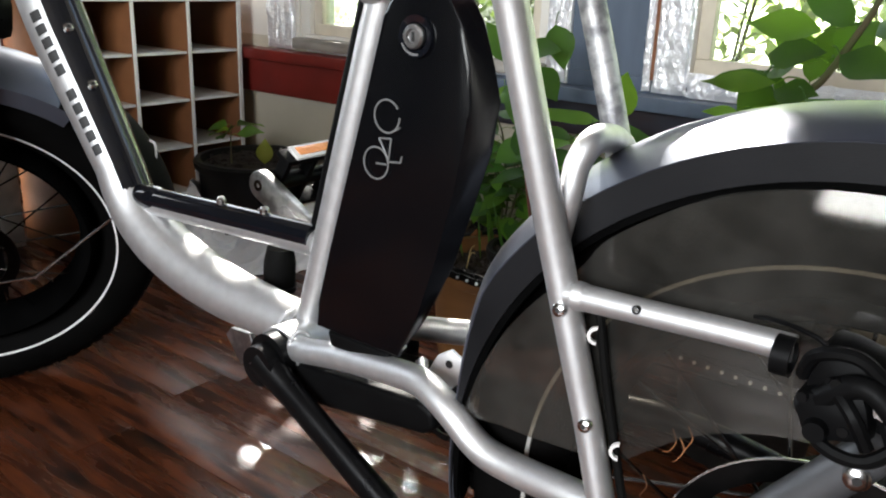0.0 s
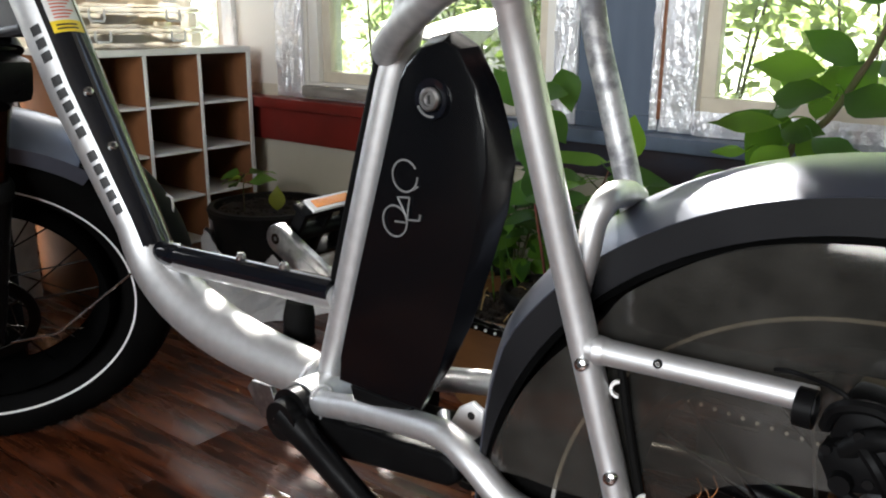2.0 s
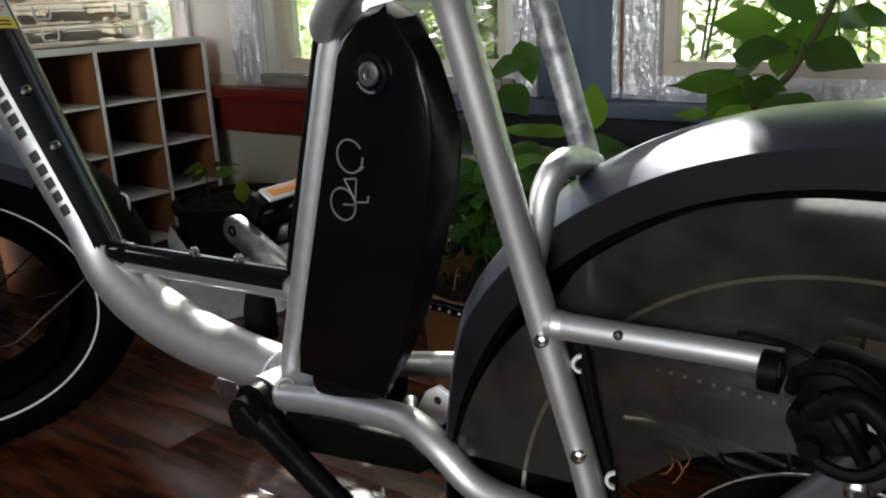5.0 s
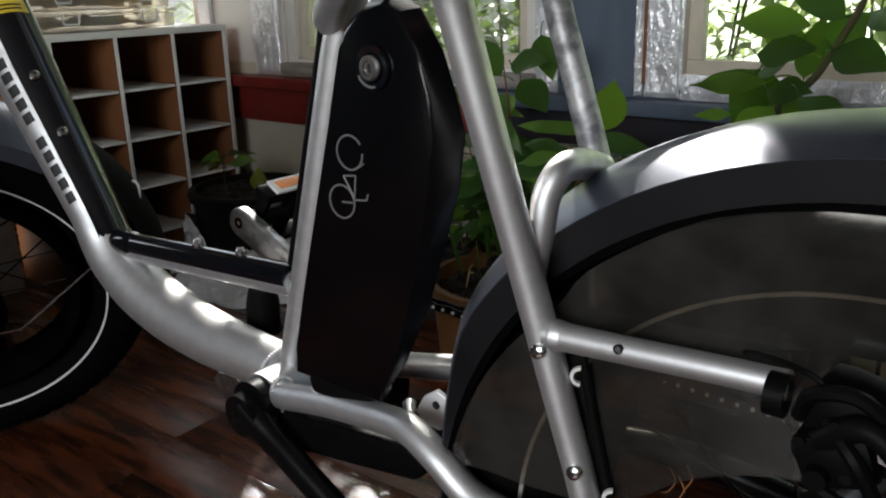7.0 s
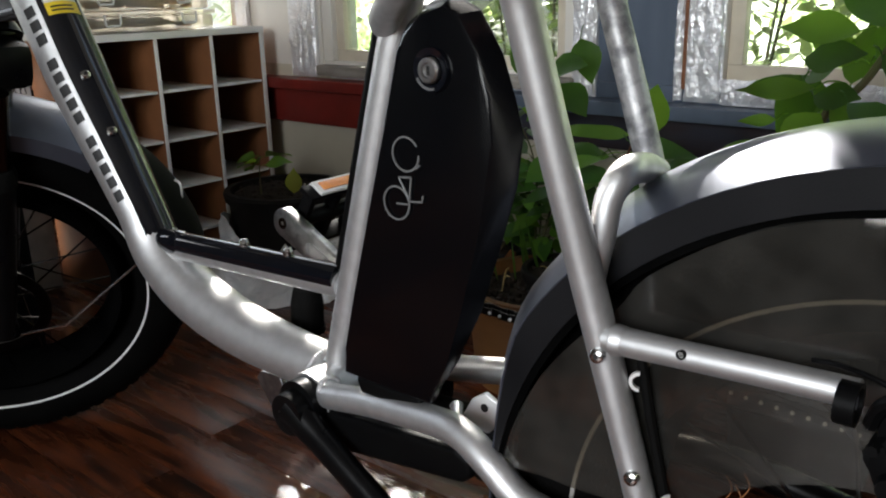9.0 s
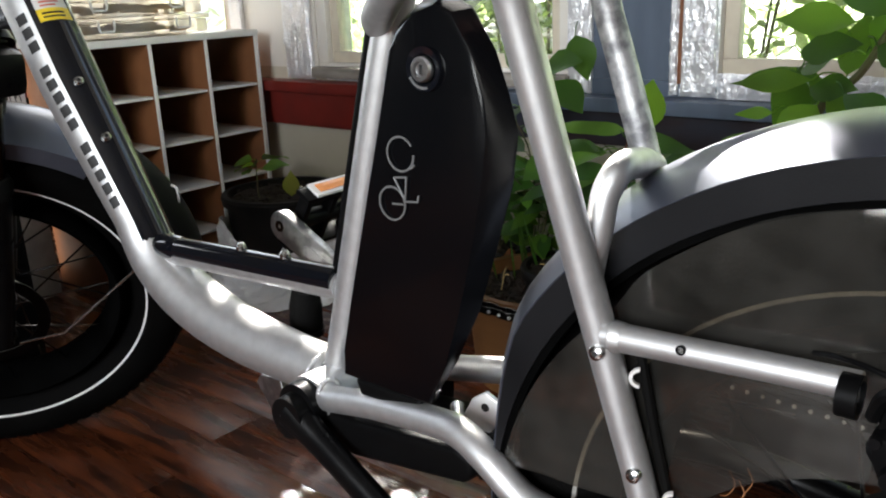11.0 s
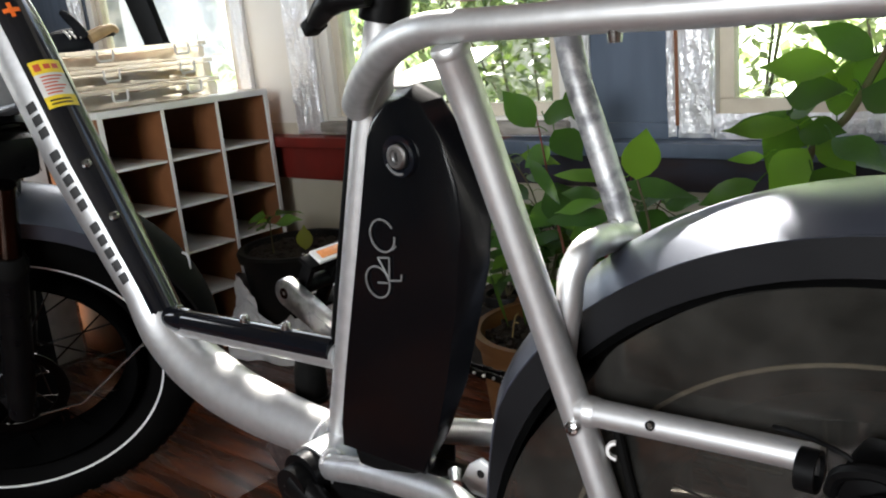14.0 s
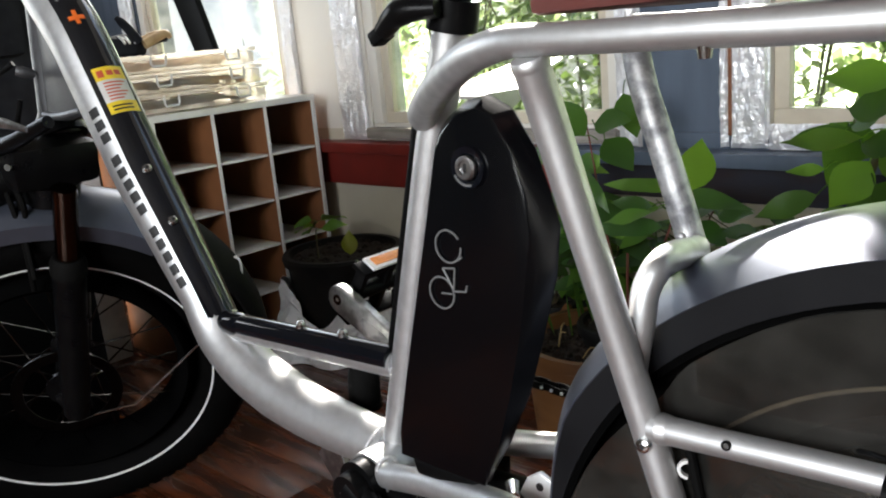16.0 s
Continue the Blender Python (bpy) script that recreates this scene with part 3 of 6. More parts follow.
    l.new(sep.outputs[0], shade.inputs["Value"]), l.new(r.outputs[0], dim.inputs[0]), l.new(dimming.outputs[0], dim.inputs["Scale"])
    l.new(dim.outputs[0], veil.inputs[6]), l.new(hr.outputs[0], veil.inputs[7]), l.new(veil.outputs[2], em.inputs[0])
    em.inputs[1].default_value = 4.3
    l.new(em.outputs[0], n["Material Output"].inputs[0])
    single("backdrop", box((-14.5, 9.0, 0.9), (51, 0.05, 5.0)), m, "glowing sheet painted as sunlit garden foliage", "backdrop", kind="structure")
    single("ground", box((-1.5, 1001.9, -0.6), (4000, 2000, 0.04)), mat("garden_ground", (0.10, 0.12, 0.05), 0.9, 0, (0.06, 0.05, 0.03), 1, 0.7), "garden ground beyond the windows", "ground", kind="structure")


def build_shrubs():
    """Leafy bushes in the garden, between the windows and the sun; unseen upper leaves are added to break up its light.
    """
    rnd = random.Random(3)
    for bx, share, count in ((-3.85, 0.25, 840), (-2.5, 1, 3500), (-1.8, 1, 3350), (-1.1, 1, 3350), (-0.4, 1, 3350), (0.4, 1, 3350)):
        s = thing("garden_shrub", (bx, 2.9, -0.56), "sunlit leafy green shrub outside the windows", "shrub", group="shrubs in the garden")
        limbs = bmesh.new()
        tips = []
        rnd = random.Random(3 + int(bx * 10))
        for k in range(9):
            top = Vector((bx + rnd.uniform(-0.55, 0.55) * share, 2.9 + rnd.uniform(-0.45, 0.4), -0.56 + (rnd.uniform(0.9, 2.7) + 0.56) * (share + 0.2 if share < 1 else 1)))
            root = Vector((bx + rnd.uniform(-0.08, 0.08), 2.9, -0.56))
            mid = root.lerp(top, 0.5) + Vector((rnd.uniform(-0.1, 0.1), rnd.uniform(-0.1, 0.1), 0.1))
            tube([root, mid, top], [0.009, 0.005, 0.002], 6, 4, limbs)
            tips.append(spline([root, mid, top], 10))
        part("branches", limbs, STEM, s, "thin brown branches")
        bm = bmesh.new()
        for k in range(count):
            line = rnd.choice(tips)
            if k < 2500:
                p = line[rnd.randrange(4, len(line))] + Vector((rnd.gauss(0, 0.13), rnd.gauss(0, 0.13), rnd.gauss(0, 0.13)))
            else:
                # extra leaves above the view, added to dapple the sunlight on the floor
                p = Vector((bx + rnd.uniform(-0.5, 0.5), 2.9 + rnd.uniform(-0.4, 0.4), rnd.uniform(1.35, 2.15)))
            d = Vector((rnd.uniform(-1, 1), rnd.uniform(-1, 1), rnd.uniform(-0.9, 0.4))).normalized()
            # crown cut off here to let sun and sky in above it
            if p.z > (2.15 if share == 1 else 0.75):
                continue
            n = Vector((rnd.uniform(-0.6, 0.6), rnd.uniform(-0.6, 0.6), 1))
            w = d.cross(n).normalized()
            ln = rnd.uniform(0.05, 0.095) if p.z < 1.3 else rnd.uniform(0.06, 0.115)
            q = [bm.verts.new(v) for v in (p, p + d * ln * 0.45 + w * ln * 0.26, p + d * ln, p + d * ln * 0.45 - w * ln * 0.26)]
            bm.faces.new(q[:3])
            bm.faces.new((q[0], q[2], q[3]))
        # One bush takes the leaf colour that is darkened for shade.
        tagged(part("crown", bm, LEAF_SHADED if bx == -1.8 else LEAF_OUT, s, "loose crown of small leaves", flat=True), kind="stuff")


build_outside()
build_shrubs()


# ---- the bicycle ----
# Bracket metal coloured near white to stand for sunlight on it.
SUNLIT_METAL = mat("sunlit_bracket_metal", (0.84, 0.84, 0.83), 0.4, 0.35, (0.74, 0.74, 0.73), 40, 0.5, 0.08, 300)
C = 0.475                                   # its middle plane
BIKE = thing("bicycle", (-0.55, C, BIKE_FLOOR), "silver step-through cargo bicycle with black battery and fat tyres", "bicycle", space=BIKE_TO_METRES)
UP = Vector((-0.848, 0, -0.53))             # across the sloping tubes, downwards to the front


TOP = Vector((-0.794, C, 0.650))             # a point on the sloping tube's upper edge
LINE = Vector((-0.507, 0, 0.862))            # up along it


def tube_radius(s):
    return float(np.interp(s, [-0.2, -0.05, 0.3], [0.0228, 0.0288, 0.031]))


def tube_axis(s):
    """The middle of the sloping tube, s along it; it bends over to the head tube."""
    return TOP + LINE * s + UP * (1.97 * tube_radius(s) + float(np.interp(s, [0.10, 0.13, 0.2, 0.27], [0, 0.002, 0.016, 0.055])))


def sheet(s0, s1, a0, a1, lift, name, material, parent, label="", rows=2, cols=14, thick=0.0007):
    """A thin sheet on the sloping tube: s0 to s1 along it, a0 to a1 degrees round it from its top towards the right side."""
    bm = bmesh.new()
    grid = []
    for i in range(rows + 1):
        s = s0 + (s1 - s0) * i / rows
        d = (tube_axis(s + 0.004) - tube_axis(s - 0.004)).normalized()
        out = Vector((0, 1, 0)).cross(d)
        out = out if out.z > 0 else -out
        r = tube_radius(s) + lift
        grid.append([[bm.verts.new(tube_axis(s) + (out * math.cos(a) + Vector((0, 1, 0)) * math.sin(a)) * (r - t)) for t in (0, thick)] for a in (radians(a0 + (a1 - a0) * k / cols) for k in range(cols + 1))])
    for i in range(rows):
        for k in range(cols):
            p, q, u, v = grid[i][k], grid[i][k + 1], grid[i + 1][k + 1], grid[i + 1][k]
            bm.faces.new((p[0], q[0], u[0], v[0]))
            bm.faces.new((p[1], v[1], u[1], q[1]))
    for k in range(cols):
        for i in (0, rows):
            p, q = grid[i][k], grid[i][k + 1]
            bm.faces.new((p[0], p[1], q[1], q[0]))
    for i in range(rows):
        for k in (0, cols):
            p, q = grid[i][k], grid[i + 1][k]
            bm.faces.new((p[0], p[1], q[1], q[0]))
    return part(name, bm, material, parent, label)


def wheel(c, axis, ahead, name, spin, label, stripe=0.1807, band=None, rim=0.148):
    """A fat-tyred wheel with rim, hub, spokes and brake disc. axis points to the bicycle's left."""
    c, axis = Vector(c), Vector(axis).normalized()
    w = part(name, ring(c, axis, [(rim + (0.160 - rim) * math.cos(t), 0.034 * math.sin(t)) for t in (2 * math.pi * k / 12 for k in range(12))], 64), RIM, BIKE, label)
    tyre = []
    for k in range(20):
        t = 2 * math.pi * k / 20
        tyre.append((0.200 + 0.042 * math.cos(t), 0.041 * math.sin(t) * (1 if math.cos(t) > -0.6 else 0.8)))
    part("tyre", ring(c, axis, tyre, 80, start=ahead), TYRE, w, "dusty black fat tyre")
    tr = bmesh.new()
    for k in range(72):
        a = 2 * math.pi * k / 72
        s = Vector(ahead)
        s = (s - axis * s.dot(axis)).normalized()
        q = axis.cross(s)
        for side in (-1, 0, 1):
            d = s * math.cos(a + 0.04 * side) + q * math.sin(a + 0.04 * side)
            m = Matrix((d, d.cross(axis), axis)).transposed().to_4x4()
            box(c + d * (0.2375 - 0.0075 * abs(side)) + axis * 0.021 * side, (0.006, 0.013, 0.015), 0, m, tr)
    part("tread", tr, TYRE, w)
    for s in (-1, 1):
        h = s * (0.0412 * math.sqrt(1 - ((0.2 - stripe) / 0.042) ** 2) + 0.0002)
        part("stripe", ring(c, axis, [(stripe - 0.0011, h), (stripe + 0.0011, h + 0.0007 * s), (stripe + 0.0011, h - 0.006 * s), (stripe - 0.0011, h - 0.006 * s)], 90), band or REFLECT, w, "pale reflective stripe")
    part("hub", ring(c, axis, [(0.0, -0.045), (0.026, -0.045), (0.026, -0.040), (0.018, -0.036), (0.016, 0.036), (0.026, 0.040), (0.026, 0.045), (0.0, 0.045)], 28), BLACK_METAL, w)
    if spin > 0.15:
        part("brake_disc", ring(c, axis, [(0.052, 0.050), (0.066, 0.050), (0.066, 0.0522), (0.052, 0.0522)], 48), DISC, w, "dark steel brake disc")
    s = Vector(ahead)
    s = (s - axis * s.dot(axis)).normalized()
    q = axis.cross(s)
    for k in range(24):
        a = 2 * math.pi * (k + 0.2) / 24
        side = 1 if k % 2 else -1
        lean = 0.5 if (k // 2) % 2 else -0.5
        p0 = c + (s * math.cos(a + lean) + q * math.sin(a + lean)) * 0.024 + axis * 0.041 * side
        p1 = c + (s * math.cos(a) + q * math.sin(a)) * (rim - 0.006) + axis * 0.008 * side
        part("spoke", cyl(p0, p1, 0.0012, seg=5), SPOKE, w)
    return w


def tucked(deg):
    """How far the rear fender draws in towards its low front end."""
    return 1.0 - 0.050 * min(1.0, max(0.0, (deg - 147) / 13)) - 0.022 * min(1.0, max(0.0, (deg - 160) / 8)) - 0.02 * max(0.0, (deg - 168) / 20)


def annulus(c1, r1, c2, r2, a0, a1, y0, y1, seg=60, shrink=None):
    """A flat curved strip between two arcs whose centres may lie apart."""
    bm = bmesh.new()
    rows = []
    for k in range(seg + 1):
        a = a0 + (a1 - a0) * k / seg
        ca, sa = math.cos(a), math.sin(a)
        q = r1 * (shrink(math.degrees(a)) if shrink else 1.0)
        rows.append([bm.verts.new(p) for p in ((c1[0] + q * ca, y0, c1[1] + q * sa), (c2[0] + r2 * ca, y0, c2[1] + r2 * sa), (c2[0] + r2 * ca, y1, c2[1] + r2 * sa), (c1[0] + q * ca, y1, c1[1] + q * sa))])
    for x, z in zip(rows, rows[1:]):
        for k in range(4):
            bm.faces.new((x[k], x[(k + 1) % 4], z[(k + 1) % 4], z[k]))
    bm.faces.new(rows[0]), bm.faces.new(rows[-1][::-1])
    return bm


def fender(c, axis, ahead, a0, a1, name, r=0.256, w=0.052, skirt=None, drop=0.016, shrink=None):
    c = Vector(c)

    def drawn(bm):
        for v in bm.verts if shrink else ():
            d = v.co - c
            deg = math.degrees(math.atan2(d.z, d.x)) % 360
            crown = min(1.0, max(0.0, (math.hypot(d.x, d.z) - r + drop) / drop))
            k = shrink(deg) * (1 + crown * (0.026 * min(1.0, max(0.0, (deg - 97) / 27)) - 0.006))
            v.co.x, v.co.z = c.x + d.x * k, c.z + d.z * k
        return bm
    prof, inner = [], []
    for k in range(9):
        t = (k / 8 - 0.5) * 2
        prof.append((r - drop * abs(t) ** 2.4, w * t))
    inner = [(a - 0.003, b * 0.96) for a, b in prof][::-1]
    f = part(name, drawn(ring(c, axis, prof + inner, 60, a0, a1, start=ahead)), FENDER, BIKE, "silver painted fender, scuffed")
    part("liner", drawn(ring(c, axis, [(a - 0.0045, b * 0.95) for a, b in prof] + [(a - 0.0065, b * 0.93) for a, b in prof][::-1], 60, a0, a1, start=ahead)), BLACK_PLASTIC, f, "black inner face")
    for s in (-1, 1) if skirt else ():
        h = w * s
        part("fender_edge", ring(c, axis, [(r - 0.0165, h), (r - 0.0165, h - 0.003 * s), (r - 0.036, h - 0.004 * s), (r - 0.036, h - 0.001 * s)], 60, a0, a1, start=ahead), skirt, f, "fender side skirt")
    return f


def bolt(p, d, r=0.0052, h=0.004, parent=None):
    p, d = Vector(p), Vector(d).normalized()
    bm = cyl(p - d * 0.002, p + d * h * 0.6, r, r * 0.96, 12)
    cyl(p + d * h * 0.6, p + d * h, r * 0.96, r * 0.6, 12, bm)
    b = part("bolt", bm, STEEL, parent or BIKE, "steel bolt")
    part("socket", cyl(p + d * h * 0.98, p + d * (h + 0.0003), r * 0.38, seg=6), PRINT, b)
    return b


def build_frame():
    up = [0.28 - 0.02 * k for k in range(25)]
    low = [(-0.7080, C, 0.4180), (-0.672, C, 0.3930), (-0.625, C, 0.3755), (-0.575, C, 0.3660), (-0.525, C, 0.3620), (-0.468, C, 0.3600)]
    down = part("down_tube", tube([tube_axis(s) for s in up] + [Vector(p) for p in low], [tube_radius(s) for s in up] + [0.0250, 0.0262, 0.0258, 0.0245, 0.0225, 0.0205], 28), SILVER, BIKE, "silver painted down tube")
    top = sheet(-0.232, 0.270, -43, 190, 0.0012, "black_cover", BLACK_GLOSS, BIKE, "glossy black cover on the sloping tube", 40, 24, 0.004)
    cross = part("cross_tube", cyl((-0.706, C, 0.4315), (-0.455, C, 0.4428), 0.0114, 0.0114, 24), BLACK_GLOSS, BIKE, "glossy black cross tube")
    part("cross_joint", tube([(-0.710, C, 0.4313), (-0.676, C, 0.4328), (-0.668, C, 0.4332), (-0.664, C, 0.4334)], [0.0114, 0.0128, 0.0122, 0.0114], 22, smooth=False), BLACK_GLOSS, cross)
    part("cross_rim", cyl((-0.70, C, 0.4268), (-0.452, C, 0.4384), 0.0108, 0.0108, 20), SILVER, cross, "silver underside")
    # accessory bolts on the black tubes
    for s in (-0.0600, -0.1210):
        out = (-UP).normalized()
        bolt(tube_axis(s) + (out * math.cos(0.28) + Vector((0, -1, 0)) * math.sin(0.28)) * (tube_radius(s) + 0.001), out + Vector((0, -0.3, 0)), 0.0050, 0.005, parent=top)
    for x in (-0.5735, -0.5160):
        bolt((x, C, 0.4432 + (x + 0.455) * 0.0451 + 0.0104), (-0.04, 0, 1), 0.0046, 0.006, cross)
    part("seat_tube", tube([(-0.3650, C, 0.690), (-0.3915, C, 0.612), (-0.4620, C, 0.368)], 0.0125, 20, smooth=False), SILVER, BIKE, "silver painted seat tube")
    part("seat_rail", tube([(-0.4020, C + 0.004, 0.640), (-0.4095, C + 0.004, 0.612), (-0.4600, C + 0.004, 0.440)], 0.0062, 10, smooth=False), BLACK_PLASTIC, BIKE, "black plastic cable cover along the seat tube")
    part("seat_post", cyl((-0.3665, C, 0.685), (-0.318, C, 0.90), 0.0115, seg=18), BLACK_METAL, BIKE, "black seat post")
    cl = part("seat_clamp", ring((-0.3620, C, 0.700), (0.24, 0, 0.97), [(0.0117, -0.010), (0.0170, -0.010), (0.0170, 0.010), (0.0117, 0.010)], 28), BLACK_METAL, BIKE, "black quick-release seat clamp")
    part("clamp_lever", tube([(-0.3540, 0.452, 0.704), (-0.380, 0.446, 0.704), (-0.404, 0.452, 0.694)], [0.0060, 0.0090, 0.0065], 10), BLACK_METAL, cl)
    part("lever_end", box((-0.409, 0.454, 0.691), (0.014, 0.012, 0.010), 0.002, Matrix.Rotation(-0.45, 4, "Y")), BLACK_PLASTIC, cl)
    bb = part("bottom_bracket", cyl((-0.460, 0.438, 0.352), (-0.460, 0.512, 0.352), 0.0225, seg=28), SILVER, BIKE, "silver bottom bracket shell with welds")
    part("shell_ring", cyl((-0.460, 0.426, 0.352), (-0.460, 0.4385, 0.352), 0.0205, seg=28), BLACK_METAL, bb)
    # weld beads round the joints
    for k in range(26):
        a = 2 * math.pi * k / 26
        part("weld", ball((-0.4385 + 0.004 * math.cos(a), 0.4415 + 0.008 * math.cos(a), 0.3645 + 0.0125 * math.sin(a)), 0.0022, 8, 6), SILVER, bb)
    for k in range(24):
        a = math.pi * (k / 23) + 0.2
        part("weld", ball((-0.4780 + 0.004 * math.cos(a), C - 0.0215 * math.sin(a), 0.3660 + 0.013 * math.cos(a)), 0.0024, 8, 6), SILVER, bb)
    for side in ("l", "r"):
        def across(y):
            return y if side == "l" else 2 * C - y
        pts = [(-0.455, 0.447, 0.358), (-0.4357, 0.4400, 0.3626), (-0.3904, 0.4370, 0.3722), (-0.3287, 0.4300, 0.3826), (-0.3000, 0.4250, 0.3852), (-0.2740, 0.4200, 0.3770), (-0.2487, 0.4190, 0.3610), (-0.2191, 0.4175, 0.3575), (-0.1730, 0.4130, 0.3600)]
        pts = pts + [(-0.120, 0.410, 0.3540), (-0.055, 0.405, 0.340)] if side == "l" else pts[:6]
        part("chain_stay", tube([(x, across(y), z) for x, y, z in pts], 0.0102, 16), SILVER, BIKE, "silver bent chain stay")
    # Rear of the right stay coloured black so that it does not show.
    part("chain_stay_hidden", tube([(-0.2740, 0.530, 0.3770), (-0.2487, 0.531, 0.3610), (-0.2191, 0.5325, 0.3575), (-0.1730, 0.537, 0.360), (-0.120, 0.540, 0.354), (-0.055, 0.545, 0.340)], 0.0100, 14), BLACK_METAL, BIKE, "rear part of the right chain stay, blackened to hide it")
    # rack, its stays and the hoop over the rear fender
    rack = part("rack_tube", tube([(0.34, 0.366, 0.6765), (0.10, 0.366, 0.6778), (-0.0887, 0.366, 0.6795), (-0.1383, 0.366, 0.6806), (-0.1843, 0.366, 0.6811), (-0.2209, 0.368, 0.6818), (-0.2426, 0.372, 0.6810), (-0.2757, 0.385, 0.6745), (-0.3296, 0.420, 0.6580), (-0.3780, 0.456, 0.6400), (-0.392, 0.470, 0.6350)],
                                   [0.0070, 0.0070, 0.0070, 0.0071, 0.0071, 0.0073, 0.0079, 0.0090, 0.0100, 0.0106, 0.0106], 20), SILVER, BIKE, "silver rear rack tube")
    part("rack_tube", tube([(0.34, 0.584, 0.6785), (-0.20, 0.584, 0.6810), (-0.2860, 0.568, 0.6825)], 0.0075, 16), SILVER, BIKE, "silver rear rack tube")
    # Made-up plate, tilted so that it throws the sun's glint towards the camera.
    plate = slab([(-0.402, 0.0), (-0.338, 0.0), (-0.338, 0.064), (-0.376, 0.064), (-0.398, 0.030)], -0.0012, 0.0012, 0.0006)
    tilt = Matrix.Translation((0, 0.500, 0.6440)) @ Matrix.Rotation(radians(18.2), 4, "X") @ Matrix.Rotation(radians(-90), 4, "X")
    part("glint_plate", turned(plate, tilt), GLINT_PLATE, BIKE, "added silver plate tilted to throw a sun glint")
    part("rack_stop", cyl((-0.138, 0.365, 0.6750), (-0.138, 0.365, 0.6700), 0.0032, 0.0026, seg=12), STEEL, rack)
    part("stay", tube([(-0.2225, 0.367, 0.674), (-0.2209, 0.3775, 0.645), (-0.2105, 0.390, 0.5826), (-0.1955, 0.4015, 0.5087), (-0.1774, 0.4055, 0.4417), (-0.1687, 0.406, 0.4130), (-0.1565, 0.406, 0.3700)], [0.0090, 0.0090, 0.0089, 0.0088, 0.0083, 0.0081, 0.0081], 18), SILVER, BIKE, "silver rack stay")
    part("stay_weld", ring((-0.2223, 0.3680, 0.6715), (-0.1, -0.3, 0.9), [(0.0086, -0.003), (0.0094, -0.0015), (0.0093, 0.002), (0.0086, 0.003)], 20), SILVER, rack)
    part("stay", tube([(-0.2860, 0.566, 0.678), (-0.2720, 0.555, 0.6420), (-0.2570, 0.552, 0.6010), (-0.2405, 0.550, 0.5520), (-0.234, 0.549, 0.530)], 0.0094, 16), SCUFFED, BIKE, "scuffed silver rack stay")
    part("hoop", tube([(-0.2025, 0.4140, 0.505), (-0.1985, 0.4110, 0.522), (-0.1942, 0.4095, 0.541), (-0.1930, 0.4115, 0.5555), (-0.1905, 0.4180, 0.5655), (-0.1920, 0.4320, 0.5670), (-0.1990, 0.4620, 0.5620), (-0.2120, 0.5000, 0.5520), (-0.2245, 0.5300, 0.5450), (-0.2365, 0.5490, 0.5370)], [0.0062, 0.0066, 0.0069, 0.0073, 0.0076, 0.0082, 0.0083, 0.0083, 0.0083], 18), SILVER, BIKE, "silver hoop tube bent over the fender")
    part("foot_weld", ball((-0.2400, 0.5415, 0.5480), 0.0034, 10, 8), SILVER, BIKE, "small weld bead at the foot of the stay")
    st = part("seat_stay", tube([(-0.1860, 0.402, 0.4880), (-0.1470, 0.402, 0.4896), (-0.0991, 0.402, 0.4918), (-0.0700, 0.402, 0.4926)], [0.0074, 0.0068, 0.0066, 0.0066], 16), SILVER, BIKE, "silver horizontal stay")
    part("stay_weld", ring((-0.1790, 0.4020, 0.4883), (1, 0, 0.03), [(0.0066, -0.004), (0.0082, -0.0025), (0.0078, 0.002), (0.0066, 0.004)], 20), SILVER, st)
    part("seat_stay_end", tube([(-0.052, 0.400, 0.4905), (-0.01, 0.400, 0.474), (0.03, 0.402, 0.444)], 0.0070, 14), SILVER, BIKE)
    for p in ((-0.1868, 0.3942, 0.4810), (-0.1672, 0.3978, 0.4175)):
        bolt(p, (0.05, -1, 0.1), 0.0040, 0.0024)
    hole = part("stay_eyelet", ring((-0.1445, 0.3954, 0.4925), (0, -1, 0.15), [(0.0015, -0.001), (0.0024, -0.001), (0.0024, 0.0007), (0.0015, 0.0007)], 16), BLACK_METAL, st, "small dark threaded eyelet")
    part("eyelet_screw", cyl((-0.1445, 0.3956, 0.4925), (-0.1445, 0.3951, 0.4926), 0.0014, seg=10), STEEL, hole)



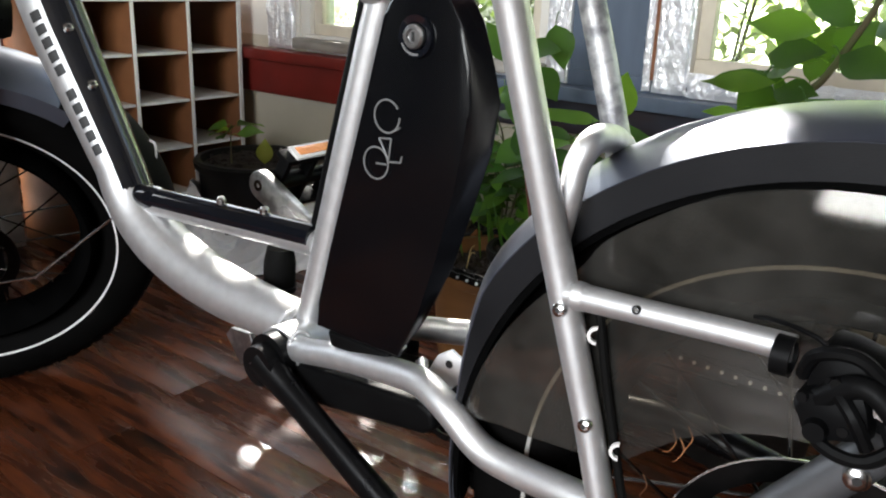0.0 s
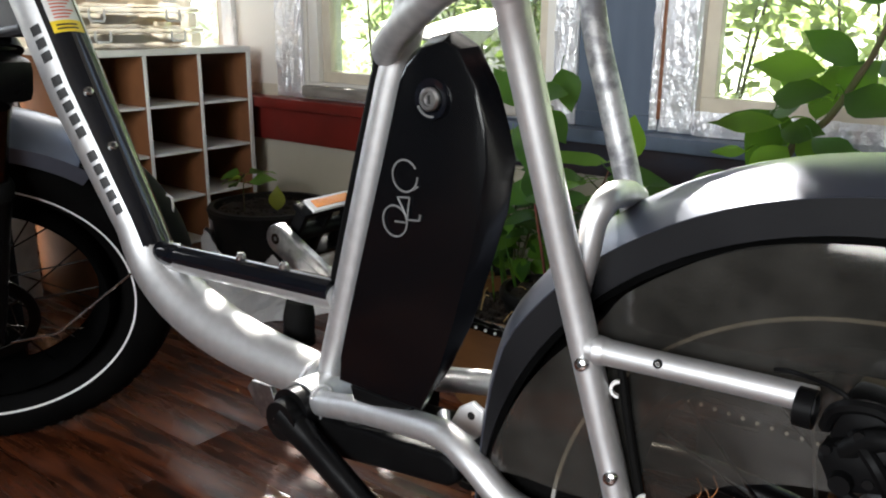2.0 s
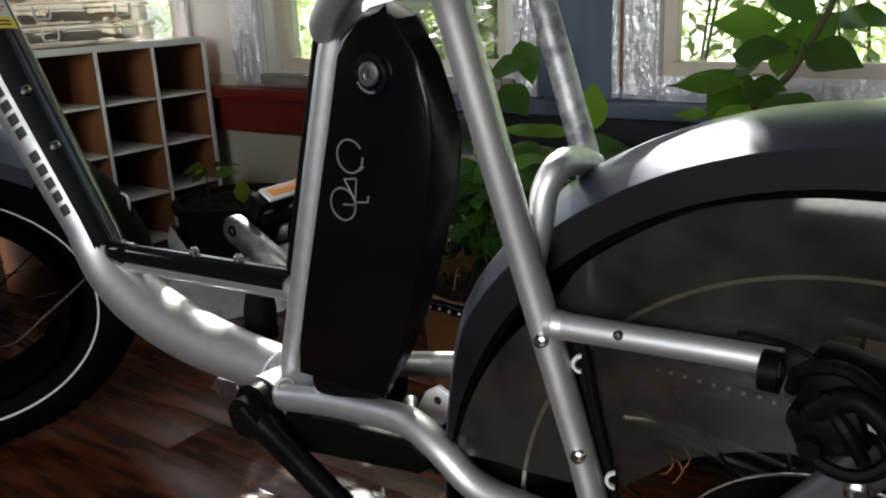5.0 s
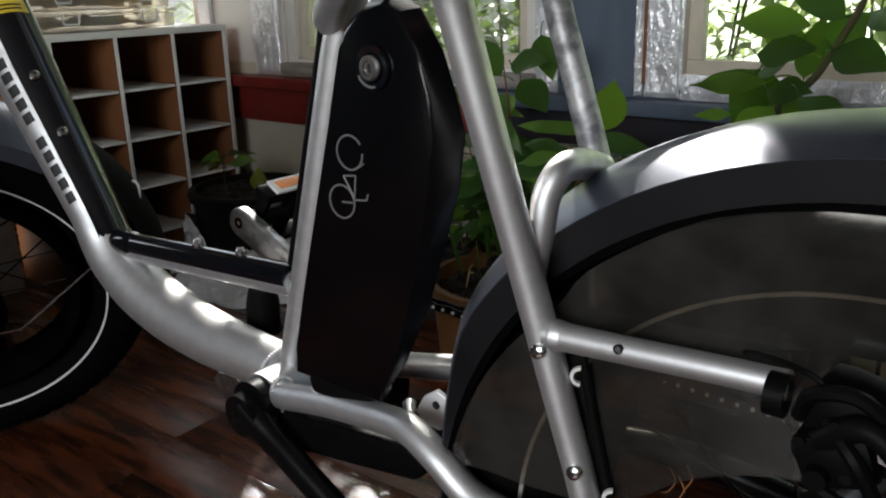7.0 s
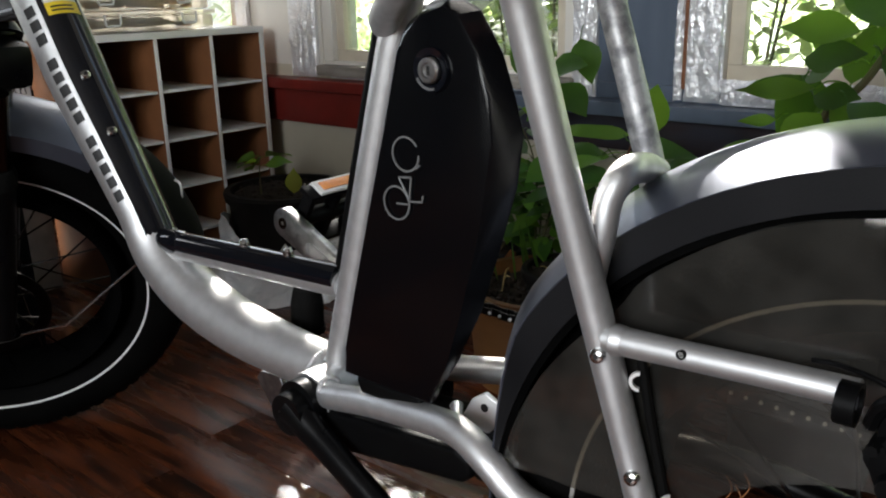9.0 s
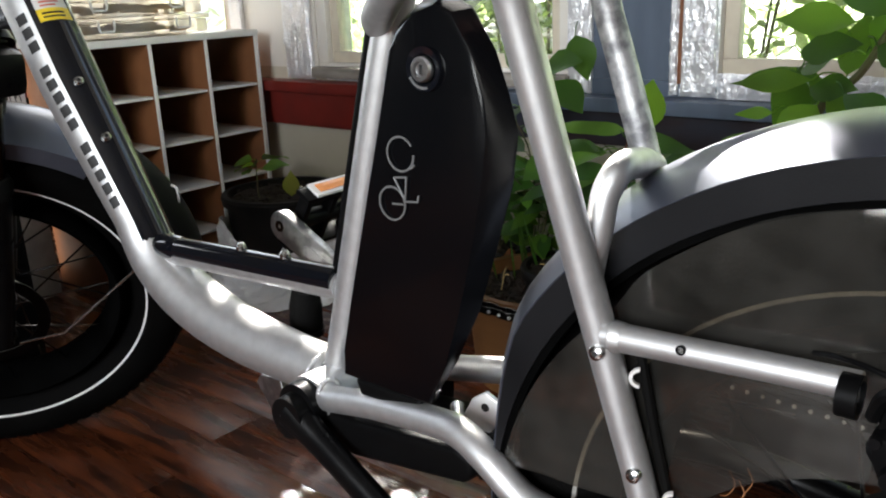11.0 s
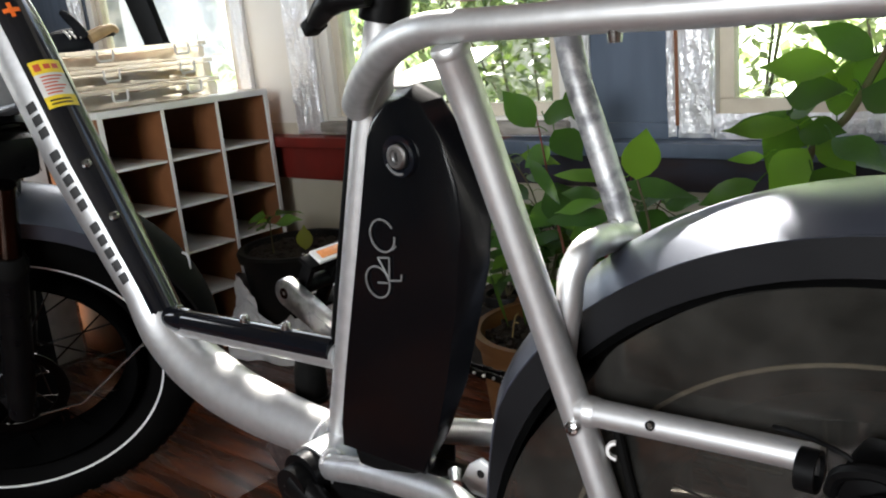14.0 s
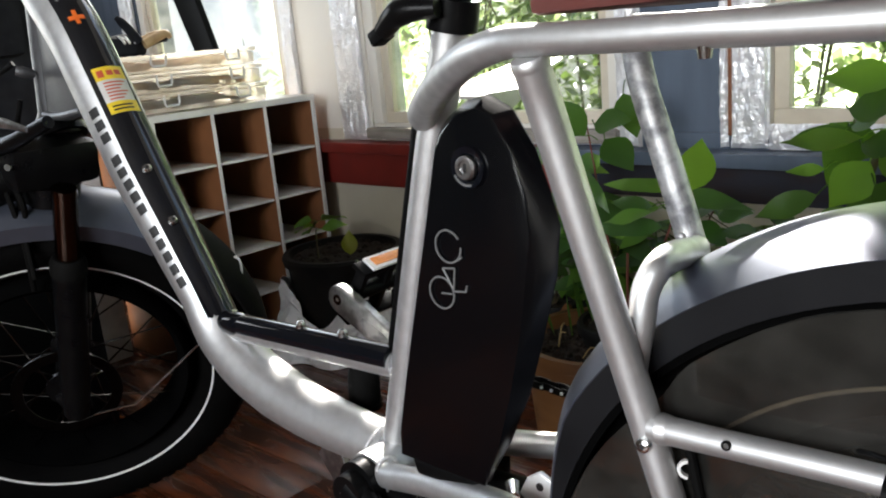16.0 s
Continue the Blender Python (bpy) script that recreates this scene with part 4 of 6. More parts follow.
def build_battery():
    y, yb = 0.4205, 0.4340
    # outlines of the flat face, and of the body behind its bevel
    face = [(-0.3985, 0.4010), (-0.3960, 0.4190), (-0.3848, 0.4600), (-0.3615, 0.5383), (-0.3510, 0.5730), (-0.3372, 0.6215), (-0.3330, 0.6310), (-0.3191, 0.6420), (-0.3035, 0.6465), (-0.2922, 0.6420), (-0.2790, 0.6215), (-0.2725, 0.5980), (-0.2712, 0.5750), (-0.2727, 0.5583), (-0.2805, 0.5183), (-0.2933, 0.4704), (-0.3055, 0.4330), (-0.3200, 0.4010)]
    body = [(-0.4010, 0.3930), (-0.4005, 0.4190), (-0.3895, 0.4600), (-0.3670, 0.5383), (-0.3570, 0.5730), (-0.3440, 0.6260), (-0.3370, 0.6390), (-0.3215, 0.6490), (-0.3050, 0.6525), (-0.2860, 0.6440), (-0.2715, 0.6217), (-0.2635, 0.5980), (-0.2575, 0.5783), (-0.2617, 0.5478), (-0.2740, 0.5100), (-0.2870, 0.4690), (-0.3060, 0.4300), (-0.3300, 0.3925)]
    bm = bmesh.new()
    back = [(x - (0.042 if k > 8 else 0.0), z) for k, (x, z) in enumerate(body)]
    loops = [[bm.verts.new((x, yy, z)) for x, z in outline] for yy, outline in ((y, face), (yb, body), (0.480, back))]
    n = len(face)
    for a, b in zip(loops, loops[1:]):
        for i in range(n):
            bm.faces.new((a[i], a[(i + 1) % n], b[(i + 1) % n], b[i]))
    rim = [e for e in bm.edges if all(v in loops[0] or v in loops[1] for v in e.verts) and (e.verts[0] in loops[0]) == (e.verts[1] in loops[0])]
    bm.faces.new(loops[0][::-1]), bm.faces.new(loops[-1])
    bmesh.ops.bevel(bm, geom=rim, offset=0.0022, segments=2, affect="EDGES", profile=0.6)
    b = part("battery", bm, BLACK_SATIN, BIKE, "black plastic battery case with a key lock", angle=28)
    part("foot", slab([(-0.398, 0.394), (-0.336, 0.394), (-0.340, 0.384), (-0.394, 0.382)], 0.430, 0.452, 0.003), BLACK_PLASTIC, b, "black battery foot")
    # lock
    k = Vector((-0.3105, y - 0.0015, 0.6120))
    lk = part("lock", ring(k, (0, -1, 0), [(0.0073, 0.0), (0.0073, 0.0030), (0.0062, 0.0042), (0.0044, 0.0042), (0.0038, 0.0030), (0.0038, 0.0)], 28), ALLOY, b, "steel key lock")
    part("lock_core", cyl(k, k + Vector((0, -0.0026, 0)), 0.0039, seg=20), ALLOY, lk)
    part("lock_plate", ring(k, (0, -1, 0), [(0.0080, -0.001), (0.0128, -0.001), (0.0124, 0.0012), (0.0084, 0.0006)], 32), BLACK_GLOSS, lk)
    part("keyhole", box(k + Vector((0, -0.0027, 0)), (0.0016, 0.001, 0.0052)), PRINT, lk)
    part("lock_mark", ring(k, (0, -1, 0), [(0.0098, 0.0008), (0.0112, 0.0008), (0.0112, 0.0016), (0.0098, 0.0016)], 20, 2.0, 3.4), LOGO, lk)
    # outline emblem in thin pale lines
    e = bmesh.new()
    z = Vector((0, -1, 0))

    def at(x, zz):
        return Vector((x, y - 0.0012, zz))
    for x, zz, r, a0, a1 in ((-0.3322, 0.5622, 0.0103, 0.55, 6.3), (-0.3409, 0.5313, 0.0103, 0, 6.2832)):
        ring(at(x, zz), z, [(r - 0.0006, -0.0002), (r + 0.0006, -0.0002), (r + 0.0006, 0.0005), (r - 0.0006, 0.0005)], 36, a0, a1, e, start=(1, 0, 0))
    for p, q in (((-0.3385, 0.5475), (-0.3285, 0.5485)), ((-0.3385, 0.5475), (-0.3305, 0.5345)), ((-0.3285, 0.5485), (-0.3305, 0.5345)), ((-0.3409, 0.5310), (-0.3320, 0.5315)), ((-0.3305, 0.5335), (-0.3205, 0.5345)), ((-0.3205, 0.5345), (-0.3195, 0.5385)), ((-0.3250, 0.5540), (-0.3215, 0.5565))):
        tube([at(*p), at(*q)], 0.0007, 6, bm=e, smooth=False)
    part("emblem", e, LOGO, b, "pale grey bicycle outline emblem")


def build_drive():
    ax = Vector((-0.4600, 0, 0.3490))
    end = Vector((-0.2870, 0.417, 0.2600))
    hub = Vector((ax.x, 0.424, ax.z))
    d = (end - hub).normalized()
    arm = tube([hub - d * 0.004, hub + d * 0.03, hub + d * 0.09, end], [0.0160, 0.0125, 0.0118, 0.0125], 14, 6, squash=0.8)
    cyl((ax.x, 0.437, ax.z), (ax.x, 0.4145, ax.z), 0.0185, 0.0165, 22, arm)
    cr = part("crank", arm, BLACK_METAL, BIKE, "black left crank arm, worn along its edges")
    part("crank_bolt", cyl((ax.x, 0.4146, ax.z), (ax.x, 0.4130, ax.z), 0.0062, seg=6), ALLOY, cr)
    other = Vector((-0.6325, 0.575, 0.4380))
    root = Vector((ax.x, 0.552, ax.z))
    far = part("crank", capsule((other.x, other.z), 0.0150, (root.x, root.z), 0.0135, 0.566, 0.578, 0.0025), ALLOY, BIKE, "brushed alloy right crank arm")
    mid, tail = other.lerp(root, 0.22), other.lerp(root, 0.75)
    # The groove's shade is painted as a darker bar; nothing is hollowed.
    part("crank_groove_shade", capsule((mid.x, mid.z), 0.0062, (tail.x, tail.z), 0.0052, 0.5652, 0.5668), SCUFFED, far, "darker bar drawn for the shade in a groove")
    part("pedal_bolt", ring((other.x, 0.5665, other.z), (0, -1, 0), [(0.0022, -0.001), (0.0058, -0.001), (0.0058, 0.0012), (0.0022, 0.0012)], 18), COPPER, far)
    for p, o in ((other, 1), (end, -1)):
        pc = p + Vector((0.0, 0.052 * o, 0))
        m = Matrix.Rotation(radians(-58), 4, "Y")
        pd = part("pedal", tube([p, pc + Vector((0, 0.044 * o, 0))], [0.0095, 0.0075], 12, smooth=False), BLACK_PLASTIC, BIKE, "black caged pedal with amber reflectors")
        for sx in (-1, 1):
            part("cage_bar", box(pc + m @ Vector((0.033 * sx, 0, 0)), (0.006, 0.088, 0.020), 0.002, m), BLACK_PLASTIC, pd)
            part("reflector_frame", box(pc + m @ Vector((0.0372 * sx, 0, 0)), (0.004, 0.064, 0.0185), 0.0014, m), WHITE_LABEL, pd, "pale plastic reflector frame")
            part("reflector", box(pc + m @ Vector((0.0388 * sx, 0, 0)), (0.003, 0.052, 0.0110), 0.0008, m), AMBER, pd, "amber reflector")
            for k in range(4):
                part("stud", cyl(pc + m @ Vector((0.033 * sx, -0.036 + 0.024 * k, 0.0095)), pc + m @ Vector((0.033 * sx, -0.036 + 0.024 * k, 0.0130)), 0.0022, 0.0018, 8), STEEL, pd)
        for y in (-0.036, 0.0, 0.036):
            part("cage_rib", box(pc + m @ Vector((0, y, 0)), (0.062, 0.007, 0.014), 0.0015, m), BLACK_PLASTIC, pd)
        part("end_cap", cyl(pc + Vector((0, 0.044 * o, 0)), pc + Vector((0, 0.047 * o, 0)), 0.0060, 0.0045, 12), STEEL, pd)
    cx = Vector((ax.x, 0.532, ax.z))
    rg = part("chainring", ring(cx, (0, 1, 0), [(0.016, -0.0012), (0.066, -0.0012), (0.069, 0.0), (0.066, 0.0012), (0.016, 0.0012)], 44), BLACK_METAL, BIKE, "black chainring")
    for k in range(5):
        a = 2 * math.pi * k / 5
        part("spider_arm", tube([cx, cx + Vector((math.cos(a) * 0.053, 0, math.sin(a) * 0.053))], [0.008, 0.005], 8, smooth=False), BLACK_METAL, rg)
    boot = part("cable_guide", tube([(-0.5435, 0.515, 0.4050), (-0.5445, 0.515, 0.3900), (-0.5460, 0.515, 0.3660)], [0.0120, 0.0148, 0.0148], 20), RUBBER, BIKE, "black rubber boot behind the seat tube")
    part("boot_rim", ring((-0.5460, 0.515, 0.3665), (0.05, 0, 1), [(0.0142, -0.003), (0.0162, -0.003), (0.0162, 0.002), (0.0142, 0.002)], 24), BLACK_METAL, boot)
    sp = Vector((-0.0425, 0.520, 0.3410))
    cas = part("cassette", ring(sp, (0, 1, 0), [(0.010, -0.012), (0.046, -0.012), (0.040, -0.004), (0.032, 0.004), (0.024, 0.012), (0.010, 0.012)], 40), DISC, BIKE, "dark steel sprocket cluster")
    ch = part("chain", bmesh_links([(-0.455, 0.540, 0.4235), (-0.06, 0.540, 0.4035)]), RUBBER, BIKE, "black chain with white dots for the glints on its rollers")
    n = 42
    a, b = Vector((-0.455, 0.540, 0.4235)), Vector((-0.06, 0.540, 0.4035))
    for k in range(n):
        p = a.lerp(b, (k + 0.5) / n)
        # White ball painted in for the sun's glint on each roller.
        part("roller_glint", ball(p + Vector((0, -0.0058, 0)), 0.0014, 8, 6), REFLECT, ch)
    part("chain_guide", tube([(-0.205, 0.531, 0.4005), (-0.172, 0.530, 0.4020), (-0.128, 0.530, 0.4036)], 0.0014, 8), SPOKE, BIKE, "thin steel guide rod below the chain")
    part("chain_lower", bmesh_links([cx + Vector((0.01, 0, -0.0675)), (-0.07, 0.530, 0.262)]), BLACK_METAL, BIKE, "black chain")
    dr = part("derailleur", slab([(-0.075, 0.300), (-0.045, 0.292), (-0.060, 0.235), (-0.090, 0.230)], 0.526, 0.534, 0.003), BLACK_METAL, BIKE, "black rear derailleur")
    for x, z in ((-0.060, 0.290), (-0.077, 0.244)):
        part("jockey_wheel", ring((x, 0.522, z), (0, 1, 0), [(0.003, -0.003), (0.015, -0.003), (0.015, 0.003), (0.003, 0.003)], 20), BLACK_PLASTIC, dr)


def capsule(a, ra, b, rb, y0, y1, bevel=0.0):
    """A flat bar between two round ends, given in x and z, from y0 to y1."""
    t = math.atan2(b[1] - a[1], b[0] - a[0])
    out = [(a[0] + ra * math.cos(t + math.pi / 2 + math.pi * k / 12), a[1] + ra * math.sin(t + math.pi / 2 + math.pi * k / 12)) for k in range(13)]
    out += [(b[0] + rb * math.cos(t - math.pi / 2 + math.pi * k / 12), b[1] + rb * math.sin(t - math.pi / 2 + math.pi * k / 12)) for k in range(13)]
    return slab(out, y0, y1, bevel)


def bmesh_links(line):
    a, b = (Vector(p) for p in line)
    bm = bmesh.new()
    n = 44
    d = (b - a).normalized()
    for k in range(n):
        p = a.lerp(b, (k + 0.5) / n)
        o = 0.0030 if k % 2 else 0.0046
        for s in (-1, 1):
            m = Matrix((d, Vector((0, 1, 0)), d.cross(Vector((0, 1, 0))))).transposed().to_4x4()
            box(p + Vector((0, o * s, 0)), ((b - a).length / n * 1.25, 0.001, 0.0058), 0, m, bm)
    return bm


def build_under():
    part("box_screw", cyl((-0.320, C - 0.030, 0.338), (-0.320, C - 0.0315, 0.338), 0.004, seg=10), STEEL, BIKE)
    ctl = part("controller_box", slab([(-0.462, 0.348), (-0.315, 0.362), (-0.302, 0.3575), (-0.300, 0.345), (-0.309, 0.337), (-0.455, 0.316)], C - 0.038, C + 0.030, 0.005), BLACK_PLASTIC, BIKE, "dusty black controller box under the frame")
    br = part("stand_bracket", slab([(-0.3261, 0.3739), (-0.3185, 0.388), (-0.3070, 0.3957), (-0.297, 0.391), (-0.2985, 0.372), (-0.3052, 0.3652), (-0.318, 0.366)], 0.462, 0.466, 0.0015), SUNLIT_METAL, BIKE, "bracket plate coloured near white for the sun on it")
    part("bracket_hole", cyl((-0.3072, 0.4612, 0.3845), (-0.3072, 0.4620, 0.3845), 0.0030, seg=14), PRINT, br)
    kn = part("fender_bolt", cyl((-0.338, 0.470, 0.371), (-0.325, 0.455, 0.373), 0.006, 0.0045, 12), STEEL, BIKE, "steel bolt")
    part("front_plate", slab([(-0.6060, 0.3050), (-0.5990, 0.3140), (-0.570, 0.316), (-0.560, 0.285), (-0.5861, 0.2790)], 0.498, 0.504, 0.001), ALLOY, BIKE, "scraped alloy plate")


def build_rear():
    rc = (-0.0425, C, 0.3410)
    wheel(rc, (0, -1, 0), (1, 0, 0), "rear_wheel", 0.1, "black rear wheel rim", 0.1830, STRIPE_DIMMED, 0.155)
    hm = part("hub_motor", ring(rc, (0, -1, 0), [(0.0, -0.034), (0.048, -0.034), (0.056, -0.028), (0.058, 0.0), (0.056, 0.028), (0.048, 0.034), (0.030, 0.036), (0.026, 0.048), (0.0, 0.048)], 60), RUBBER, BIKE, "black hub motor in the rear wheel")
    for k in range(6):
        a = 2 * math.pi * (k + 0.3) / 6
        q = Vector(rc) + Vector((0.043 * math.cos(a), -0.0335, 0.043 * math.sin(a)))
        part("cover_bolt", cyl(q, q + Vector((0, -0.003, 0)), 0.0045, seg=10), ALLOY, hm)
    rd = part("rotor", ring(rc, (0, -1, 0), [(0.076, 0.0495), (0.0877, 0.0495), (0.0877, 0.0515), (0.076, 0.0515)], 60), DISC, BIKE, "dark steel brake rotor")
    for k in range(5):
        a = 2 * math.pi * k / 5
        b = a + 0.5
        part("rotor_arm", tube([Vector(rc) + Vector((0.028 * math.cos(a), -0.0502, 0.028 * math.sin(a))), Vector(rc) + Vector((0.078 * math.cos(b), -0.0502, 0.078 * math.sin(b)))], 0.0035, 8, smooth=False), DISC, rd)
    part("rotor_edge", ring(rc, (0, -1, 0), [(0.0877, 0.0498), (0.0887, 0.0498), (0.0887, 0.0512), (0.0877, 0.0512)], 60), STEEL, rd, "bright worn edge")
    # Made-up plate and wires that form a dark mass below the guard.
    ap = part("dark_plate", slab([(-0.128, 0.366), (-0.108, 0.384), (-0.060, 0.388), (-0.020, 0.380), (0.0, 0.352), (-0.03, 0.320), (-0.115, 0.330)], 0.428, 0.433, 0.002), BLACK_METAL, BIKE, "black plate added to darken the area below the guard")
    for x, z in ((-0.095, 0.366), (-0.072, 0.372), (-0.045, 0.366), (-0.030, 0.350)):
        part("plate_bolt", cyl((x, 0.428, z), (x, 0.424, z), 0.0042, 0.0036, 10), BLACK_PLASTIC, ap)
    part("motor_wire", tube([(-0.150, 0.412, 0.352), (-0.125, 0.405, 0.372), (-0.095, 0.402, 0.378), (-0.06, 0.404, 0.366), (-0.04, 0.41, 0.345)], 0.0042, 8), RUBBER, BIKE, "black motor wire")
    part("motor_wire", tube([(-0.120, 0.408, 0.352), (-0.095, 0.402, 0.362), (-0.070, 0.402, 0.356), (-0.05, 0.406, 0.336)], 0.0036, 8), RUBBER, BIKE, "black motor wire")
    # from behind over the top to low in front
    f = fender((-0.0360, C, 0.3278), (0, -1, 0), (1, 0, 0), radians(-20), radians(186), "rear_fender", 0.2730, 0.054, None, 0.0135, lambda deg: tucked(deg if deg < 270 else 0))
    for s in (-1, 1):
        yk = C + 0.0537 * s
        part("fender_edge", annulus((-0.0345, 0.3277), 0.2600, (-0.0388, 0.3359), 0.2330, radians(-20), radians(186), yk, yk - 0.003 * s, shrink=tucked), SKIRT, f, "dark grey fender side skirt")
        part("skirt_lip", annulus((-0.0388, 0.3359), 0.2332, (-0.0388, 0.3357), 0.2290, radians(-20), radians(186), yk - 0.0015 * s, yk - 0.007 * s), RIM, f, "black rolled lip")
    # smoked guard beside the wheel: a sheet whose upper rim leans in towards the tyre, curved so that it mirrors the
    # window behind the camera
    bm = bmesh.new()
    inner = [(25, 0.107), (90, 0.107), (117, 0.110), (140, 0.115), (150, 0.120), (159, 0.145), (163, 0.170), (165.5, 0.193), (168, 0.214)]
    outer = [(25, 0.229), (108, 0.229), (118, 0.2255), (127, 0.2235), (131, 0.2180), (134, 0.2165), (150, 0.221), (168, 0.224)]

    def radius(table, deg):
        for (a, r), (b, q) in zip(table, table[1:]):
            if deg <= b:
                return r + (q - r) * (deg - a) / (b - a)
        return table[-1][1]
    sheets = []
    for side in (-1, 1):
        grid = []
        for k in range(62):
            deg = 25 + 143 * k / 61
            row = []
            for j in range(9):
                r = radius(inner, deg) + (radius(outer, deg) - radius(inner, deg)) * j / 8
                # lean set so the south window's reflection stays near the top
                lean = 0.05 * max(0.0, r - 0.165) + 0.92 * max(0.0, r - 0.165) ** 2
                row.append(bm.verts.new((-0.045 + r * math.cos(radians(deg)), 0.4165 + lean + 0.0008 * side, 0.335 + r * math.sin(radians(deg)))))
            grid.append(row)
        sheets.append(grid)
    for grid in sheets:
        for a, b in zip(grid, grid[1:]):
            for j in range(8):
                bm.faces.new((a[j], a[j + 1], b[j + 1], b[j]))
    near, away = sheets
    for j in (0, 8):
        for k in range(61):
            bm.faces.new((near[k][j], near[k + 1][j], away[k + 1][j], away[k][j]))
    for k in (0, 61):
        for j in range(8):
            bm.faces.new((near[k][j], near[k][j + 1], away[k][j + 1], away[k][j]))
    bmesh.ops.recalc_face_normals(bm, faces=bm.faces)
    g = part("wheel_guard", bm, GUARD, BIKE, "smoked clear plastic wheel guard, dusty")
    cord = part("guard_cord", tube([(-0.172, 0.412, 0.478), (-0.164, 0.412, 0.44), (-0.154, 0.412, 0.40), (-0.146, 0.412, 0.37)], 0.0026, 8), RUBBER, g, "black rubber edge cord")
    for x, z in ((-0.1702, 0.4664), (-0.1503, 0.4034)):
        part("clip", ring((x, 0.408, z), (0.4, -1, 0), [(0.0036, -0.0014), (0.0052, -0.0014), (0.0055, 0.0), (0.0052, 0.0014), (0.0036, 0.0014)], 20, 0.0, 3.1), WHITE_LABEL, g, "white plastic clip")
    # brake caliper and its cable
    cal = part("brake_caliper", box((-0.032, 0.396, 0.488), (0.056, 0.030, 0.030), 0.010, Matrix.Rotation(0.25, 4, "Y")), BLACK_PLASTIC, BIKE, "black disc brake caliper")
    part("caliper_arm", tube([(-0.058, 0.382, 0.476), (-0.035, 0.376, 0.495), (-0.01, 0.376, 0.472)], [0.006, 0.005, 0.005], 10), BLACK_PLASTIC, cal)
    part("clamp_ring", ring((-0.072, 0.393, 0.492), (1, 0, 0), [(0.0073, -0.004), (0.0092, -0.004), (0.0092, 0.004), (0.0073, 0.004)], 22), BLACK_PLASTIC, cal)
    part("adjuster", cyl((-0.05, 0.378, 0.472), (-0.05, 0.369, 0.472), 0.0055, 0.0045, 14), BLACK_PLASTIC, cal)
    part("caliper_body", box((-0.045, 0.386, 0.478), (0.030, 0.024, 0.024), 0.008, Matrix.Rotation(-0.3, 4, "Y")), BLACK_PLASTIC, cal)
    for q in ([(-0.062, 0.388, 0.488), (-0.056, 0.380, 0.502), (-0.040, 0.378, 0.506), (-0.025, 0.382, 0.494)], [(-0.060, 0.384, 0.478), (-0.048, 0.374, 0.466), (-0.030, 0.374, 0.464), (-0.015, 0.380, 0.478)], [(-0.050, 0.380, 0.492), (-0.038, 0.372, 0.484), (-0.030, 0.374, 0.470)]):
        part("hose", tube(q, 0.0032, 8), BLACK_PLASTIC, cal)
    for x, z in ((-0.058, 0.484), (-0.046, 0.494), (-0.040, 0.474)):
        part("pad_bolt", cyl((x, 0.376, z), (x, 0.3735, z), 0.0028, 0.0024, 8), BLACK_METAL, cal)
    part("pad_bolt", cyl((-0.027, 0.379, 0.488), (-0.027, 0.373, 0.488), 0.004, seg=6), STEEL, cal)
    part("brake_cable", tube([(-0.046, 0.385, 0.494), (-0.054, 0.387, 0.504), (-0.066, 0.390, 0.507), (-0.080, 0.396, 0.506), (-0.090, 0.404, 0.502)], 0.0012, 8), BLACK_PLASTIC, BIKE, "black brake cable")
    part("cable_drop", tube([(-0.03, 0.380, 0.490), (-0.012, 0.376, 0.45), (-0.005, 0.380, 0.40), (-0.02, 0.390, 0.35)], 0.0034, 8), BLACK_PLASTIC, BIKE, "black motor cable")
    # Silver tube coloured grey to carry the shade that lies on it.
    part("lower_stay", tube([(-0.110, 0.400, 0.352), (-0.0370, 0.400, 0.4470), (0.05, 0.400, 0.560)], 0.0105, 14), GREY_CAST, BIKE, "silver fender stay tube, greyed for the shade on it")
    bolt((-0.0330, 0.389, 0.4480), (0.2, -1, 0), 0.006, 0.004)


HEAD = radians(67)
STEER_AXIS = Vector((math.cos(HEAD), 0, math.sin(HEAD)))
PIVOT = Vector((-1.067, 0.487, 0.303))
STEER = Matrix.Translation(PIVOT) @ Matrix.Rotation(1.08, 4, STEER_AXIS) @ Matrix.Translation(-PIVOT)


def on_axis(h):
    return PIVOT + STEER_AXIS * h


def leaned(bm):
    """Shears the fork legs to fit the camera's view: the lower end stands further back."""
    for v in bm.verts:
        v.co.x += 0.085 * (0.53 - v.co.z)
    return bm


